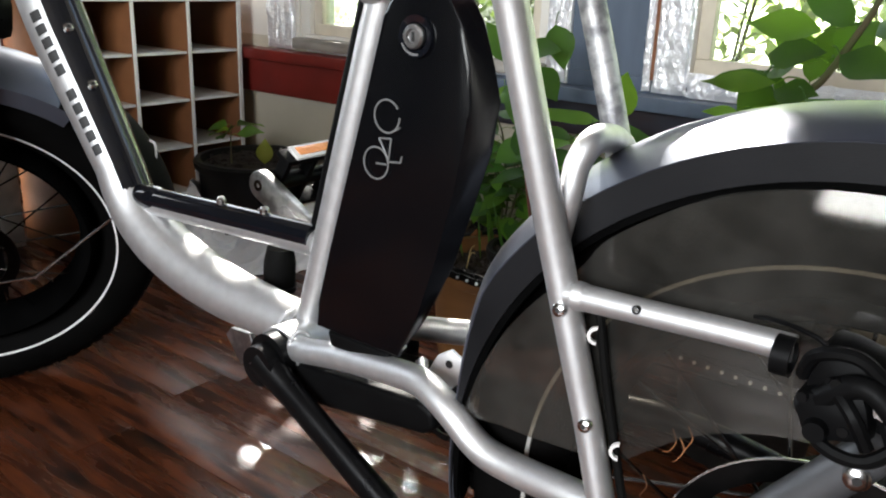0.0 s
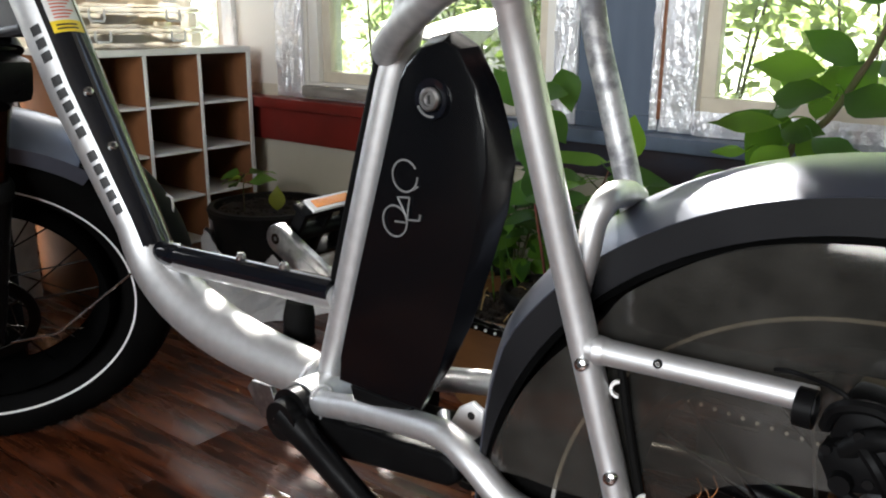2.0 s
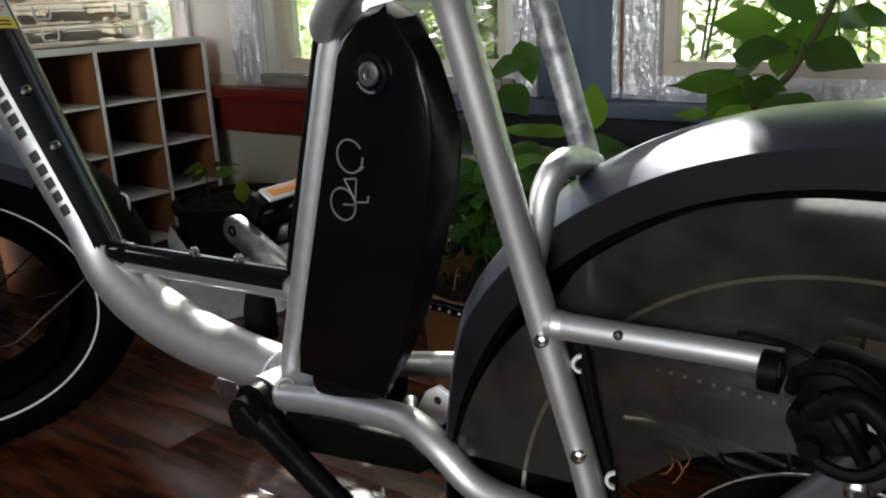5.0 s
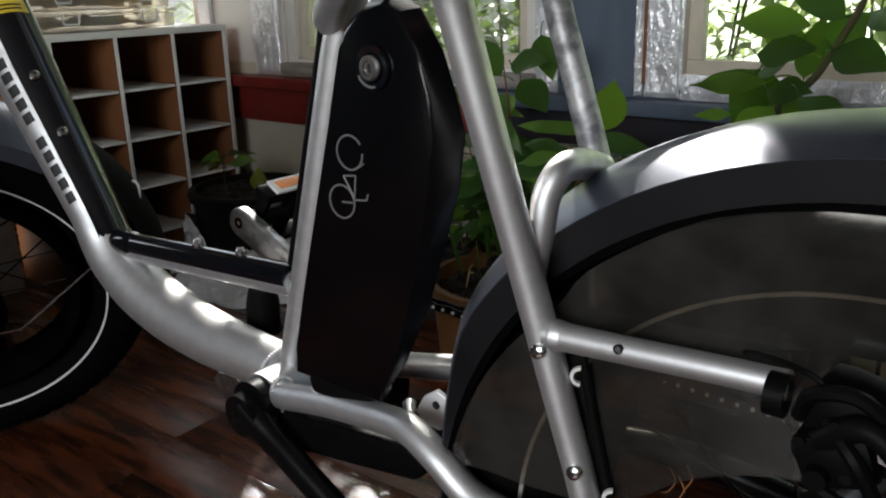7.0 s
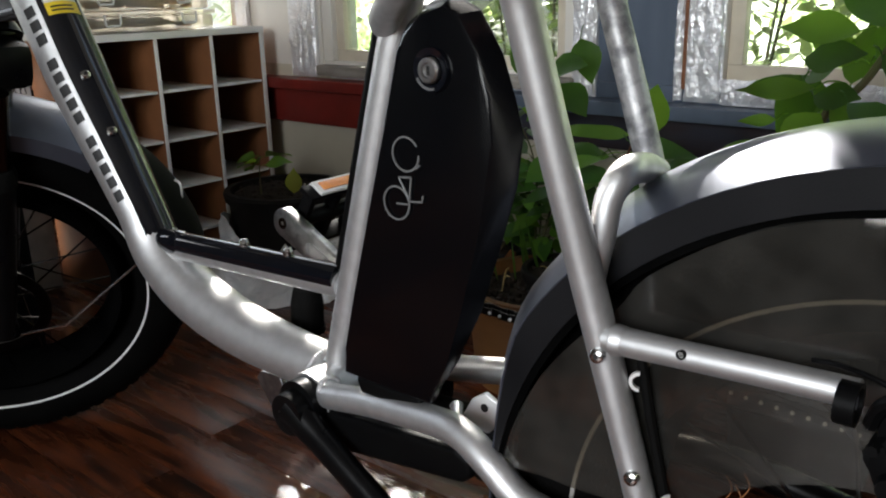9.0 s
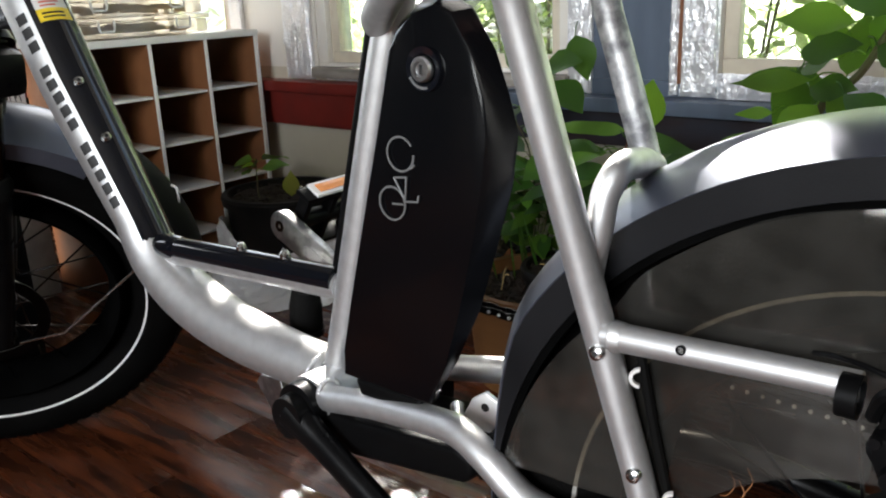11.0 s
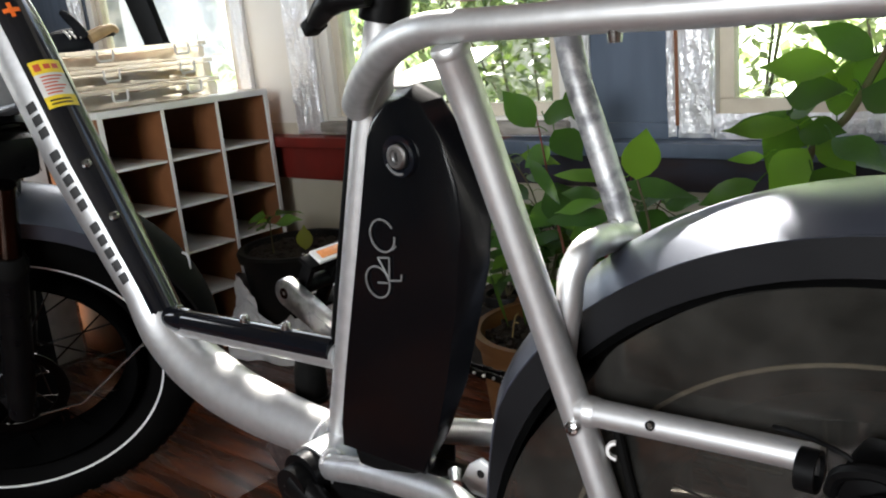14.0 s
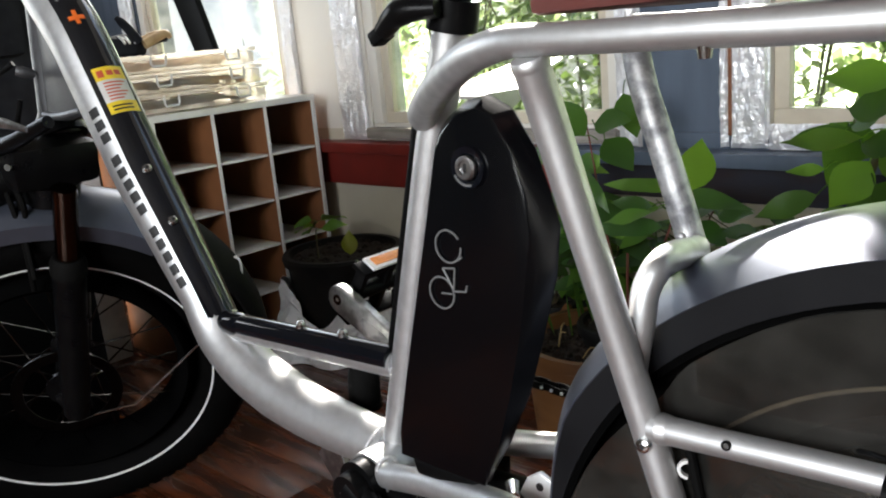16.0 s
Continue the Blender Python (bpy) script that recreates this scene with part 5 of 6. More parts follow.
def build_front():
    off = Vector((-math.sin(HEAD), 0, math.cos(HEAD))) * 0.030
    c = STEER @ (PIVOT + off)
    ax = STEER.to_3x3() @ Vector((0, -1, 0))
    ahead = STEER.to_3x3() @ Vector((-1, 0, 0))
    wheel(c, ax, ahead, "front_wheel", 0.2, "black front wheel rim")
    ff = fender(c, ax, ahead, radians(-35), radians(-138), "front_fender", 0.262, 0.050, FENDER)
    flap = [(0.2635 - 0.016 * abs(k / 4 - 1) ** 2.4, 0.051 * (k / 4 - 1)) for k in range(9)]
    part("mudflap", ring(c, ax, flap + [(a - 0.004, b * 0.96) for a, b in flap][::-1], 40, radians(-134), radians(-206), start=ahead), RUBBER, ff, "black plastic mudflap")
    # head tube with its gusset
    ht = part("head_tube", tube([(-0.9925, C, 0.634), (-0.9900, C, 0.642), (-0.9640, C, 0.775), (-0.950, C, 0.84)], [0.0235, 0.0215, 0.0210, 0.0210], 26, smooth=False), GREY_CAST, BIKE, "pale grey cast head tube")
    part("lower_cup", tube([(-0.9955, C, 0.622), (-0.9945, C, 0.628), (-0.9930, C, 0.634)], [0.0270, 0.0270, 0.0235], 26, smooth=False), BLACK_METAL, ht, "black lower headset cup")
    part("gusset", slab([(-0.990, 0.6330), (-0.937, 0.6325), (-0.8778, 0.6393), (-0.884, 0.700), (-0.900, 0.760), (-0.925, 0.80), (-0.965, 0.80)], C - 0.0175, C + 0.0175, 0.006), GREY_CAST, ht, "pale cast grey gusset plate")
    part("gusset_rim", tube([(-0.9835, C - 0.0175, 0.6400), (-0.945, C - 0.0175, 0.6385), (-0.892, C - 0.0165, 0.6440)], [0.0050, 0.0045, 0.0035], 10), GREY_CAST, ht)
    part("cable_stop", tube([(-0.978, 0.452, 0.686), (-0.9785, 0.440, 0.690), (-0.981, 0.434, 0.692)], [0.0050, 0.0062, 0.0050], 12), GREY_CAST, ht, "grey cable stop knob")
    # fork
    crown = box((-0.975, 0.445, 0.5895), (0.064, 0.100, 0.052), 0.014, Matrix.Rotation(0.20, 4, "Y"))
    cr = part("fork_crown", crown, BLACK_METAL, BIKE, "black fork crown")
    part("crown_boss", tube([(-0.978, 0.445, 0.566), (-0.984, 0.445, 0.543)], [0.0330, 0.0310], 22, smooth=False), BLACK_METAL, cr)
    part("crown_race", tube([(-0.990, C, 0.612), (-0.9955, C, 0.624)], [0.030, 0.027], 24, smooth=False), BLACK_METAL, cr)
    part("crown_bolt", cyl((-0.948, 0.394, 0.592), (-0.946, 0.391, 0.592), 0.0040, seg=10), STEEL, cr)
    for s in (-1, 1):
        o = Vector((0, 0.061 * s, 0)) + Vector((-math.sin(HEAD), 0, math.cos(HEAD))) * 0.028
        leg = part("fork_leg", leaned(turned(tube([on_axis(0.200) + o, on_axis(0.190) + o, on_axis(0.03) + o, on_axis(-0.02) + o], [0.0205, 0.0185, 0.0175, 0.015], 18, smooth=False), STEER)), BLACK_METAL, BIKE, "black lower fork leg")
        part("stanchion", leaned(turned(tube([on_axis(0.30) + o, on_axis(0.19) + o], 0.0135, 20, smooth=False), STEER)), COPPER, leg, "dark smoked fork stanchion")
        part("seal", leaned(turned(tube([on_axis(0.212) + o, on_axis(0.204) + o, on_axis(0.190) + o], [0.0165, 0.0205, 0.0205], 20, smooth=False), STEER)), RUBBER, leg)
        part("dropout", leaned(turned(box(PIVOT + off + Vector((0.0, 0.062 * s, 0)), (0.034, 0.008, 0.034), 0.004), STEER)), BLACK_METAL, leg)
    part("lever_mount", tube([(-1.01, 0.39, 0.606), (-0.94, 0.40, 0.618), (-0.875, 0.415, 0.638)], [0.010, 0.009, 0.007], 12), BLACK_METAL, BIKE, "black lever mount")
    for pts in ([(-1.04, 0.42, 0.60), (-0.985, 0.40, 0.585), (-0.965, 0.405, 0.55), (-0.985, 0.41, 0.50)], [(-1.06, 0.40, 0.62), (-1.0, 0.395, 0.60), (-0.975, 0.40, 0.52), (-1.0, 0.41, 0.44)]):
        part("cable", tube(pts, 0.0034, 8), RUBBER, BIKE, "black brake hose")
    part("brake_lever", tube([(-0.985, 0.385, 0.640), (-0.94, 0.392, 0.640), (-0.895, 0.40, 0.632)], [0.007, 0.006, 0.003], 12, squash=0.5), ALLOY, BIKE, "bare alloy brake lever")
    wire = part("fender_wire", tube([(-0.951, 0.430, 0.285), (-0.901, 0.460, 0.299), (-0.843, 0.530, 0.369)], 0.0015, 6, smooth=False), STEEL, BIKE, "thin steel fender stay wire")
    part("cable", tube([(-0.975, 0.43, 0.66), (-0.985, 0.415, 0.60), (-0.978, 0.405, 0.53), (-0.968, 0.402, 0.46)], 0.0030, 8), RUBBER, BIKE, "black brake hose")
    part("cable", tube([(-1.00, 0.44, 0.70), (-1.05, 0.40, 0.66), (-1.06, 0.42, 0.58), (-1.02, 0.44, 0.52)], 0.0030, 8), RUBBER, BIKE, "black wire")
    lamp_c = STEER @ (on_axis(0.315) + Vector((-0.075, 0, 0)))
    hl = part("headlamp", cyl(lamp_c, lamp_c + ahead * 0.05, 0.022, 0.030, 22), BLACK_PLASTIC, BIKE, "black headlamp")
    part("lamp_lens", cyl(lamp_c + ahead * 0.05, lamp_c + ahead * 0.053, 0.027, seg=22), CLEAR_BOX, hl)


def build_markings():
    # warning label wrapped on the black tube and the cross above it
    top = [o for o in BIKE.children if o.name.startswith("black_cover")][0]
    lab = sheet(0.007, 0.061, -32, 30, 0.0014, "warning_label", WHITE_LABEL, top, "yellow and white warning label")
    sheet(0.046, 0.061, -32, 30, 0.0018, "label_band", YELLOW, lab)
    sheet(0.007, 0.020, -32, 30, 0.0018, "label_band", YELLOW, lab)
    for k in range(6):
        sheet(0.0415 - 0.0038 * k, 0.0430 - 0.0038 * k, -22, 20 - 7 * (k % 3), 0.0018, "print_bar", RED_PRINT, lab, "", 1, 6)
    sheet(0.049, 0.057, -26, -14, 0.0022, "label_mark", RED_PRINT, lab, "red mark", 1, 3)
    for a in (-8, 8):
        sheet(0.0505, 0.0560, a, a + 12, 0.0022, "print_bar", RED_PRINT, lab, "", 1, 3)
    for k in range(2):
        sheet(0.010 + 0.004 * k, 0.0118 + 0.004 * k, -24, 16, 0.0022, "print_bar", PRINT, lab, "", 1, 5)
    sheet(0.1130, 0.1290, -17, -9, 0.0016, "cross_mark", ORANGE, top, "small orange cross", 1, 4)
    sheet(0.1185, 0.1235, -28, 2, 0.0020, "cross_mark", ORANGE, top, "small orange cross", 1, 6)
    # brand lettering as plain black blocks along the silver tube
    down = [o for o in BIKE.children if o.name.startswith("down_tube")][0]
    s = 0.0235
    for word in (3, 5, 5):
        for k in range(word):
            sheet(s - 0.0102, s, -74, -53, 0.0009, "print_block", PRINT, down, "black lettering block", 1, 6)
            s -= 0.0147
        s -= 0.012


build_frame()
build_battery()
build_drive()
build_under()
build_rear()
build_front()
build_markings()


# ---- the shelf and the things on it ----
def build_shelf():
    x0, x1 = -2.30, -1.97
    ys = (1.108, 1.283, 1.453, 1.624)
    zs = (FLOOR + 0.014, 0.026, 0.157, 0.287, 0.417)
    top = 0.549
    s = thing("cubby_shelf", ((x0 + x1) / 2, 1.366, FLOOR), "white and brown cubby shelf of fifteen empty compartments", "shelf")
    zc, h = (FLOOR + top) / 2, top - FLOOR
    for i, y in enumerate(ys):
        outer = i in (0, 3)
        d = part("side" if outer else "divider", box(((x0 + x1) / 2, y, zc), (x1 - x0 - 0.004, 0.009, h), 0.001), HARDBOARD, s, "brown hardboard side")
        w = 0.0135 if outer else 0.0095
        part("edging", box((x1 - 0.001, y, zc), (0.004, w, h), 0.001), SHELF_WHITE, d, "white front edge")
    part("back_panel", box((x0 + 0.004, 1.366, zc), (0.005, 0.51, h - 0.01)), HARDBOARD, s, "brown hardboard back")
    for z in zs:
        for a, b in zip(ys, ys[1:]):
            part("shelf_board", box(((x0 + x1) / 2, (a + b) / 2, z - 0.0035), (x1 - x0 - 0.012, b - a - 0.0115, 0.007), 0.001), SHELF_WHITE, s, "white shelf board")
    part("top_board", box(((x0 + x1) / 2, 1.366, top + 0.0085), (x1 - x0 + 0.004, 0.532, 0.017), 0.0015), SHELF_WHITE, s, "white top board, chipped")


def build_boxes():
    z = 0.568
    for k, (h, dy, w, top) in enumerate(((0.050, 0.0, 0.40, 0), (0.052, -0.012, 0.40, 0), (0.045, -0.02, 0.39, 1))):
        c = Vector((-2.125, 1.285 + dy, z + h / 2))
        b = thing("storage_case", (c.x, c.y, z), "clear plastic storage case of small parts with a latch", "case", group="stacked cases on the shelf")
        part("tray", box(c + Vector((0, 0, -0.006)), (0.26, w, h - 0.014), 0.006), MILKY, b, "clear plastic tray")
        part("lid", box(c + Vector((0, 0, h / 2 - 0.006)), (0.27, w + 0.01, 0.011), 0.003), MILKY, b, "clear plastic lid")
        part("contents", content(c, w, h, k), DARK_MIX if k < 2 else PAPER, b, "jumbled small parts")
        for dy2 in (-0.10, 0.12):
            loop = [c + Vector((0.138, dy2 + u * 0.021, h * v)) for u, v in ((-1, 0.40), (-1, 0.0), (-0.8, -0.16), (0.8, -0.16), (1, 0.0), (1, 0.40))]
            part("latch", tube(loop, 0.0032, 8, smooth=False), LATCH, b, "frosted plastic latch loop")
        z += h + 0.001


def content(c, w, h, k):
    rnd = random.Random(20 + k)
    bm = bmesh.new()
    for _ in range(46):
        s = (rnd.uniform(0.012, 0.05), rnd.uniform(0.012, 0.07), rnd.uniform(0.006, 0.016))
        box(c + Vector((rnd.uniform(-0.10, 0.10), rnd.uniform(-w / 2 + 0.04, w / 2 - 0.04), rnd.uniform(-h / 2 + 0.012, -h / 2 + 0.026))), s, 0, Matrix.Rotation(rnd.random() * 3, 4, "Z"), bm)
    return bm


DARK_MIX = mat("mixed_parts", (0.42, 0.22, 0.08), 0.6, 0, (0.03, 0.03, 0.03), 26, 0.2)
PAPER = mat("pale_paper", (0.7, 0.64, 0.54), 0.7, 0, (0.45, 0.22, 0.12), 30, 0.3)
build_shelf()
build_boxes()


# ---- plants ----
POT = (-1.771, 1.508, 0.128)               # middle of the soil in the large pot


def leaf(bm, p, d, n, size, width=0.62, droop=0.25, fold=0.16):
    """One pointed oval leaf from p along d, facing n."""
    d = Vector(d).normalized()
    n = Vector(n)
    n = (n - d * n.dot(d)).normalized()
    s = d.cross(n)
    prof = (0.0, 0.30, 0.46, 0.50, 0.45, 0.33, 0.16, 0.0)
    mid, le, ri = [], [], []
    for i, w in enumerate(prof):
        t = i / (len(prof) - 1)
        c = Vector(p) + d * size * t - n * size * droop * t * t
        wave = 0.03 * size * math.sin(t * 9 + size * 90)
        mid.append(bm.verts.new(c))
        if 0 < i < len(prof) - 1:
            o = w * size * width
            le.append(bm.verts.new(c + s * o + n * (fold * o + wave)))
            ri.append(bm.verts.new(c - s * o + n * (fold * o - wave)))
    for e, flip in ((le, False), (ri, True)):
        fs = [(mid[0], e[0], mid[1])]
        for i in range(len(e) - 1):
            fs.append((mid[i + 1], e[i], e[i + 1], mid[i + 2]))
        fs.append((mid[-2], e[-1], mid[-1]))
        for f in fs:
            bm.faces.new(f[::-1] if flip else f)
    return bm


def leafy(plant, stem_pts, count, size, rnd, material, spread=1.0, first=0.25, r=0.004, name="leaf", face=(0.1, -0.5, 0.9), width=0.62):
    """A stem with leaves of their own, each on a short stalk."""
    part("stem", tube(stem_pts, [r, r * 0.4], 7, 6), STEM, plant, "thin stem")
    line = spline(stem_pts, 12)
    for k in range(count):
        t = first + (1 - first) * (k + rnd.random() * 0.6) / count
        p = line[min(len(line) - 1, int(t * (len(line) - 1)))]
        a = k * 2.4 + rnd.random()
        d = Vector((math.cos(a), math.sin(a) * 0.8, rnd.uniform(-0.05, 0.5))).normalized()
        stalk = size * rnd.uniform(0.25, 0.5) * spread
        bm = tube([p, p + d * stalk * 0.6 + Vector((0, 0, 0.004)), p + d * stalk], r * 0.3, 5, 2)
        up = Vector(face) + Vector((rnd.uniform(-0.5, 0.5), rnd.uniform(-0.4, 0.4), rnd.uniform(-0.2, 0.3)))
        leaf(bm, p + d * stalk, d + Vector((0, 0, -0.15)), up, size * rnd.uniform(0.65, 1.15), width, rnd.uniform(0.1, 0.35))
        part(name, bm, material if rnd.random() < 0.7 else LEAF_YOUNG, plant)


def placed_leaf(row, rnd):
    """One leaf on a short stalk: row holds x and z of its base and of its tip, its y, and its width as a share of its length."""
    x0, z0, x1, z1, y, width = row
    base, tip = Vector((x0, y, z0)), Vector((x1, y - 0.02, z1))
    d = tip - base
    bm = tube([base - d * 0.22 + Vector((0, 0.02, 0.006)), base - d * 0.1 + Vector((0, 0.008, 0.008)), base], 0.0012, 5, 2)
    face = Vector((0.55 + rnd.uniform(-0.3, 0.3), -0.6 + rnd.uniform(-0.3, 0.3), 0.55 + rnd.uniform(-0.25, 0.25)))
    return leaf(bm, base, d, face, d.length, width, rnd.uniform(0.02, 0.12), rnd.uniform(0.06, 0.2))


def pot(x, y, r, h, name, label, z=None, soil=True):
    z = FLOOR if z is None else z
    p = thing(name, (x, y, z), label, "plant pot")
    prof = [(0.0, 0.0), (r * 0.82, 0.0), (r * 0.97, h * 0.90), (r * 1.03, h * 0.90), (r * 1.05, h * 0.97), (r * 1.02, h), (r * 0.93, h), (r * 0.92, h * 0.9), (r * 0.80, 0.02), (0, 0.02)]
    part("pot", ring((x, y, z), (0, 0, 1), prof, 40, start=(1, 0, 0)), POT_BLACK, p, "black plastic pot")
    bm = bmesh.new()
    rnd = random.Random(int(x * 1000))
    vs = [[bm.verts.new((x + r * 0.925 * k / 7 * math.cos(a), y + r * 0.925 * k / 7 * math.sin(a), z + h * 0.945 + rnd.uniform(-0.004, 0.006) - 0.008 * (k == 7))) for a in (2 * math.pi * j / 28 for j in range(28))] for k in range(1, 8)]
    c = bm.verts.new((x, y, z + h * 0.945))
    for j in range(28):
        bm.faces.new((c, vs[0][j], vs[0][(j + 1) % 28]))
        for k in range(6):
            bm.faces.new((vs[k][j], vs[k + 1][j], vs[k + 1][(j + 1) % 28], vs[k][(j + 1) % 28]))
    for k in range(int(9000 * r * r)):
        a, q = rnd.random() * 6.28, r * 0.9 * math.sqrt(rnd.random())
        ball((x + q * math.cos(a), y + q * math.sin(a), z + h * 0.945 + rnd.uniform(-0.002, 0.004)), rnd.uniform(0.002, 0.0065), 5, 4, bm, (1, rnd.uniform(0.5, 1), 0.6))
    part("soil", bm, SOIL, p, "dark crumbly potting soil")
    return p


def build_plants():
    rnd = random.Random(11)
    # seedling in the black pot by the shelf
    px, py, pz = POT
    p = pot(px, py, 0.163, 0.262, "potted_seedling", "black plastic pot with a small green seedling and yellow leaf")
    leafy(p, [(px - 0.022, py - 0.070, pz), (px - 0.024, py - 0.068, pz + 0.07), (px - 0.020, py - 0.065, pz + 0.115)], 5, 0.085, rnd, LEAF, 0.6, 0.6, 0.0025)
    bm = leaf(bmesh.new(), (px + 0.055, py - 0.02, pz + 0.01), (0.0, 0.05, 1), (0.6, -0.8, 0.1), 0.070, 0.66, 0.05)
    part("leaf", bm, LEAF_YELLOW, p, "yellowed leaf")
    # tall big-leaved plant before the right-hand window
    t = pot(-0.34, 1.36, 0.13, 0.26, "big_leaf_plant", "tall broad-leaved green plant in a black pot")
    stem = [(-0.36, 1.36, 0.12), (-0.375, 1.33, 0.32), (-0.344, 1.31, 0.469), (-0.296, 1.30, 0.519), (-0.260, 1.30, 0.586), (-0.244, 1.30, 0.622), (-0.215, 1.30, 0.72), (-0.18, 1.30, 0.90)]
    part("stem", tube(stem, [0.009, 0.007, 0.006, 0.0055, 0.005, 0.0045, 0.004, 0.003], 8, 6), STEM, t, "brown woody stem")
    for row in ((-0.370, 0.525, -0.448, 0.509, 1.28, 0.34), (-0.378, 0.520, -0.325, 0.548, 1.32, 0.70), (-0.367, 0.552, -0.283, 0.566, 1.27, 0.62), (-0.405, 0.463, -0.455, 0.461, 1.30, 0.36), (-0.405, 0.431, -0.490, 0.396, 1.27, 0.42), (-0.380, 0.520, -0.400, 0.435, 1.33, 0.78),
                (-0.355, 0.501, -0.290, 0.508, 1.29, 0.72), (-0.340, 0.480, -0.385, 0.415, 1.28, 0.75), (-0.325, 0.495, -0.270, 0.450, 1.28, 0.72), (-0.300, 0.590, -0.403, 0.597, 1.28, 0.52), (-0.318, 0.545, -0.375, 0.587, 1.34, 0.80), (-0.341, 0.517, -0.446, 0.512, 1.25, 0.32), (-0.285, 0.553, -0.235, 0.606, 1.31, 0.74)):
        part("leaf", placed_leaf(row, rnd), LEAF if rnd.random() < 0.4 else LEAF_YOUNG, t)
    for row in ((-0.270, 0.560, -0.190, 0.540, 1.27, 0.75), (-0.262, 0.600, -0.330, 0.650, 1.29, 0.72), (-0.240, 0.640, -0.160, 0.665, 1.30, 0.72), (-0.225, 0.690, -0.300, 0.715, 1.28, 0.70), (-0.300, 0.500, -0.225, 0.470, 1.25, 0.74), (-0.330, 0.450, -0.262, 0.410, 1.27, 0.74), (-0.350, 0.430, -0.345, 0.350, 1.30, 0.75),
                (-0.360, 0.470, -0.415, 0.525, 1.37, 0.75), (-0.330, 0.510, -0.300, 0.600, 1.38, 0.72), (-0.300, 0.470, -0.210, 0.440, 1.33, 0.75), (-0.250, 0.600, -0.165, 0.590, 1.33, 0.72), (-0.365, 0.400, -0.430, 0.345, 1.32, 0.66), (-0.230, 0.620, -0.200, 0.700, 1.35, 0.72)):
        part("leaf", placed_leaf(row, rnd), LEAF, t)
    # young plant with pointed leaves behind the rack stays
    v = pot(-0.84, 1.47, 0.10, 0.22, "pointed_leaf_plant", "green potted plant with long pointed leaves and thin red stems")
    for pts in ([(-0.84, 1.47, 0.08), (-0.88, 1.46, 0.30), (-0.905, 1.45, 0.50)], [(-0.83, 1.47, 0.08), (-0.76, 1.46, 0.25), (-0.70, 1.45, 0.40)], [(-0.82, 1.47, 0.08), (-0.72, 1.47, 0.22), (-0.65, 1.46, 0.35)], [(-0.84, 1.47, 0.08), (-0.83, 1.46, 0.25), (-0.80, 1.45, 0.37)]):
        part("stem", tube(pts, [0.004, 0.0015], 7, 6), RED_STEM, v, "thin reddish stem")
    for row in ((-0.904, 0.483, -0.962, 0.560, 1.44, 0.66), (-0.876, 0.508, -0.786, 0.522, 1.43, 0.60), (-0.860, 0.478, -0.788, 0.425, 1.44, 0.72), (-0.909, 0.424, -0.830, 0.345, 1.42, 0.26), (-0.692, 0.399, -0.838, 0.403, 1.41, 0.22), (-0.740, 0.352, -0.836, 0.331, 1.40, 0.34), (-0.751, 0.357, -0.830, 0.367, 1.42, 0.42)):
        part("leaf", placed_leaf(row, rnd), LEAF_YOUNG if row[4] < 1.42 else LEAF, v)
    for row in ((-0.735, 0.318, -0.876, 0.305, 1.43, 0.30), (-0.692, 0.391, -0.545, 0.379, 1.40, 0.24), (-0.688, 0.340, -0.622, 0.366, 1.44, 0.78), (-0.639, 0.343, -0.566, 0.360, 1.45, 0.50), (-0.678, 0.331, -0.600, 0.300, 1.43, 0.55), (-0.902, 0.353, -0.815, 0.280, 1.46, 0.62), (-0.890, 0.440, -0.945, 0.400, 1.47, 0.66),
                (-0.880, 0.330, -0.945, 0.270, 1.47, 0.60), (-0.760, 0.280, -0.690, 0.230, 1.45, 0.62), (-0.700, 0.290, -0.640, 0.240, 1.44, 0.62), (-0.850, 0.300, -0.770, 0.240, 1.46, 0.62), (-0.840, 0.560, -0.800, 0.480, 1.48, 0.66)):
        part("leaf", placed_leaf(row, rnd), LEAF, v)
    # lower bushy plants along the wall
    for x, y, h, n, sz in ((-0.99, 1.56, 0.42, 15, 0.085), (-0.72, 1.58, 0.30, 14, 0.085), (-0.56, 1.56, 0.30, 13, 0.08), (-1.10, 1.57, 0.34, 13, 0.075)):
        q = pot(x, y, 0.055, 0.19, "bushy_plant", "bushy green potted plant with pointed leaves")
        for k in range(5):
            top = (x + rnd.uniform(-0.12, 0.12), y - rnd.uniform(0.02, 0.14), h + rnd.uniform(-0.18, 0.06))
            leafy(q, [(x, y, 0.06), ((x + top[0]) / 2 + 0.01, y, 0.06 + (top[2] - 0.06) * 0.6), top], n, sz, rnd, LEAF, 0.8, 0.12, 0.0026, width=0.46)
    # one large upright leaf that catches the sun
    u = pot(-0.56, 1.27, 0.05, 0.16, "broad_leaf_seedling", "young plant with one broad bright green leaf")
    part("stem", tube([(-0.56, 1.27, 0.03), (-0.575, 1.27, 0.32), (-0.60, 1.275, 0.425)], [0.003, 0.002], 6), STEM, u, "thin stem")
    part("leaf", leaf(bmesh.new(), (-0.602, 1.275, 0.424), (0.25, 0.05, 1), (0.75, -0.65, 0.1), 0.085, 0.80, 0.05, 0.05), LEAF_YOUNG, u, "broad bright green leaf")


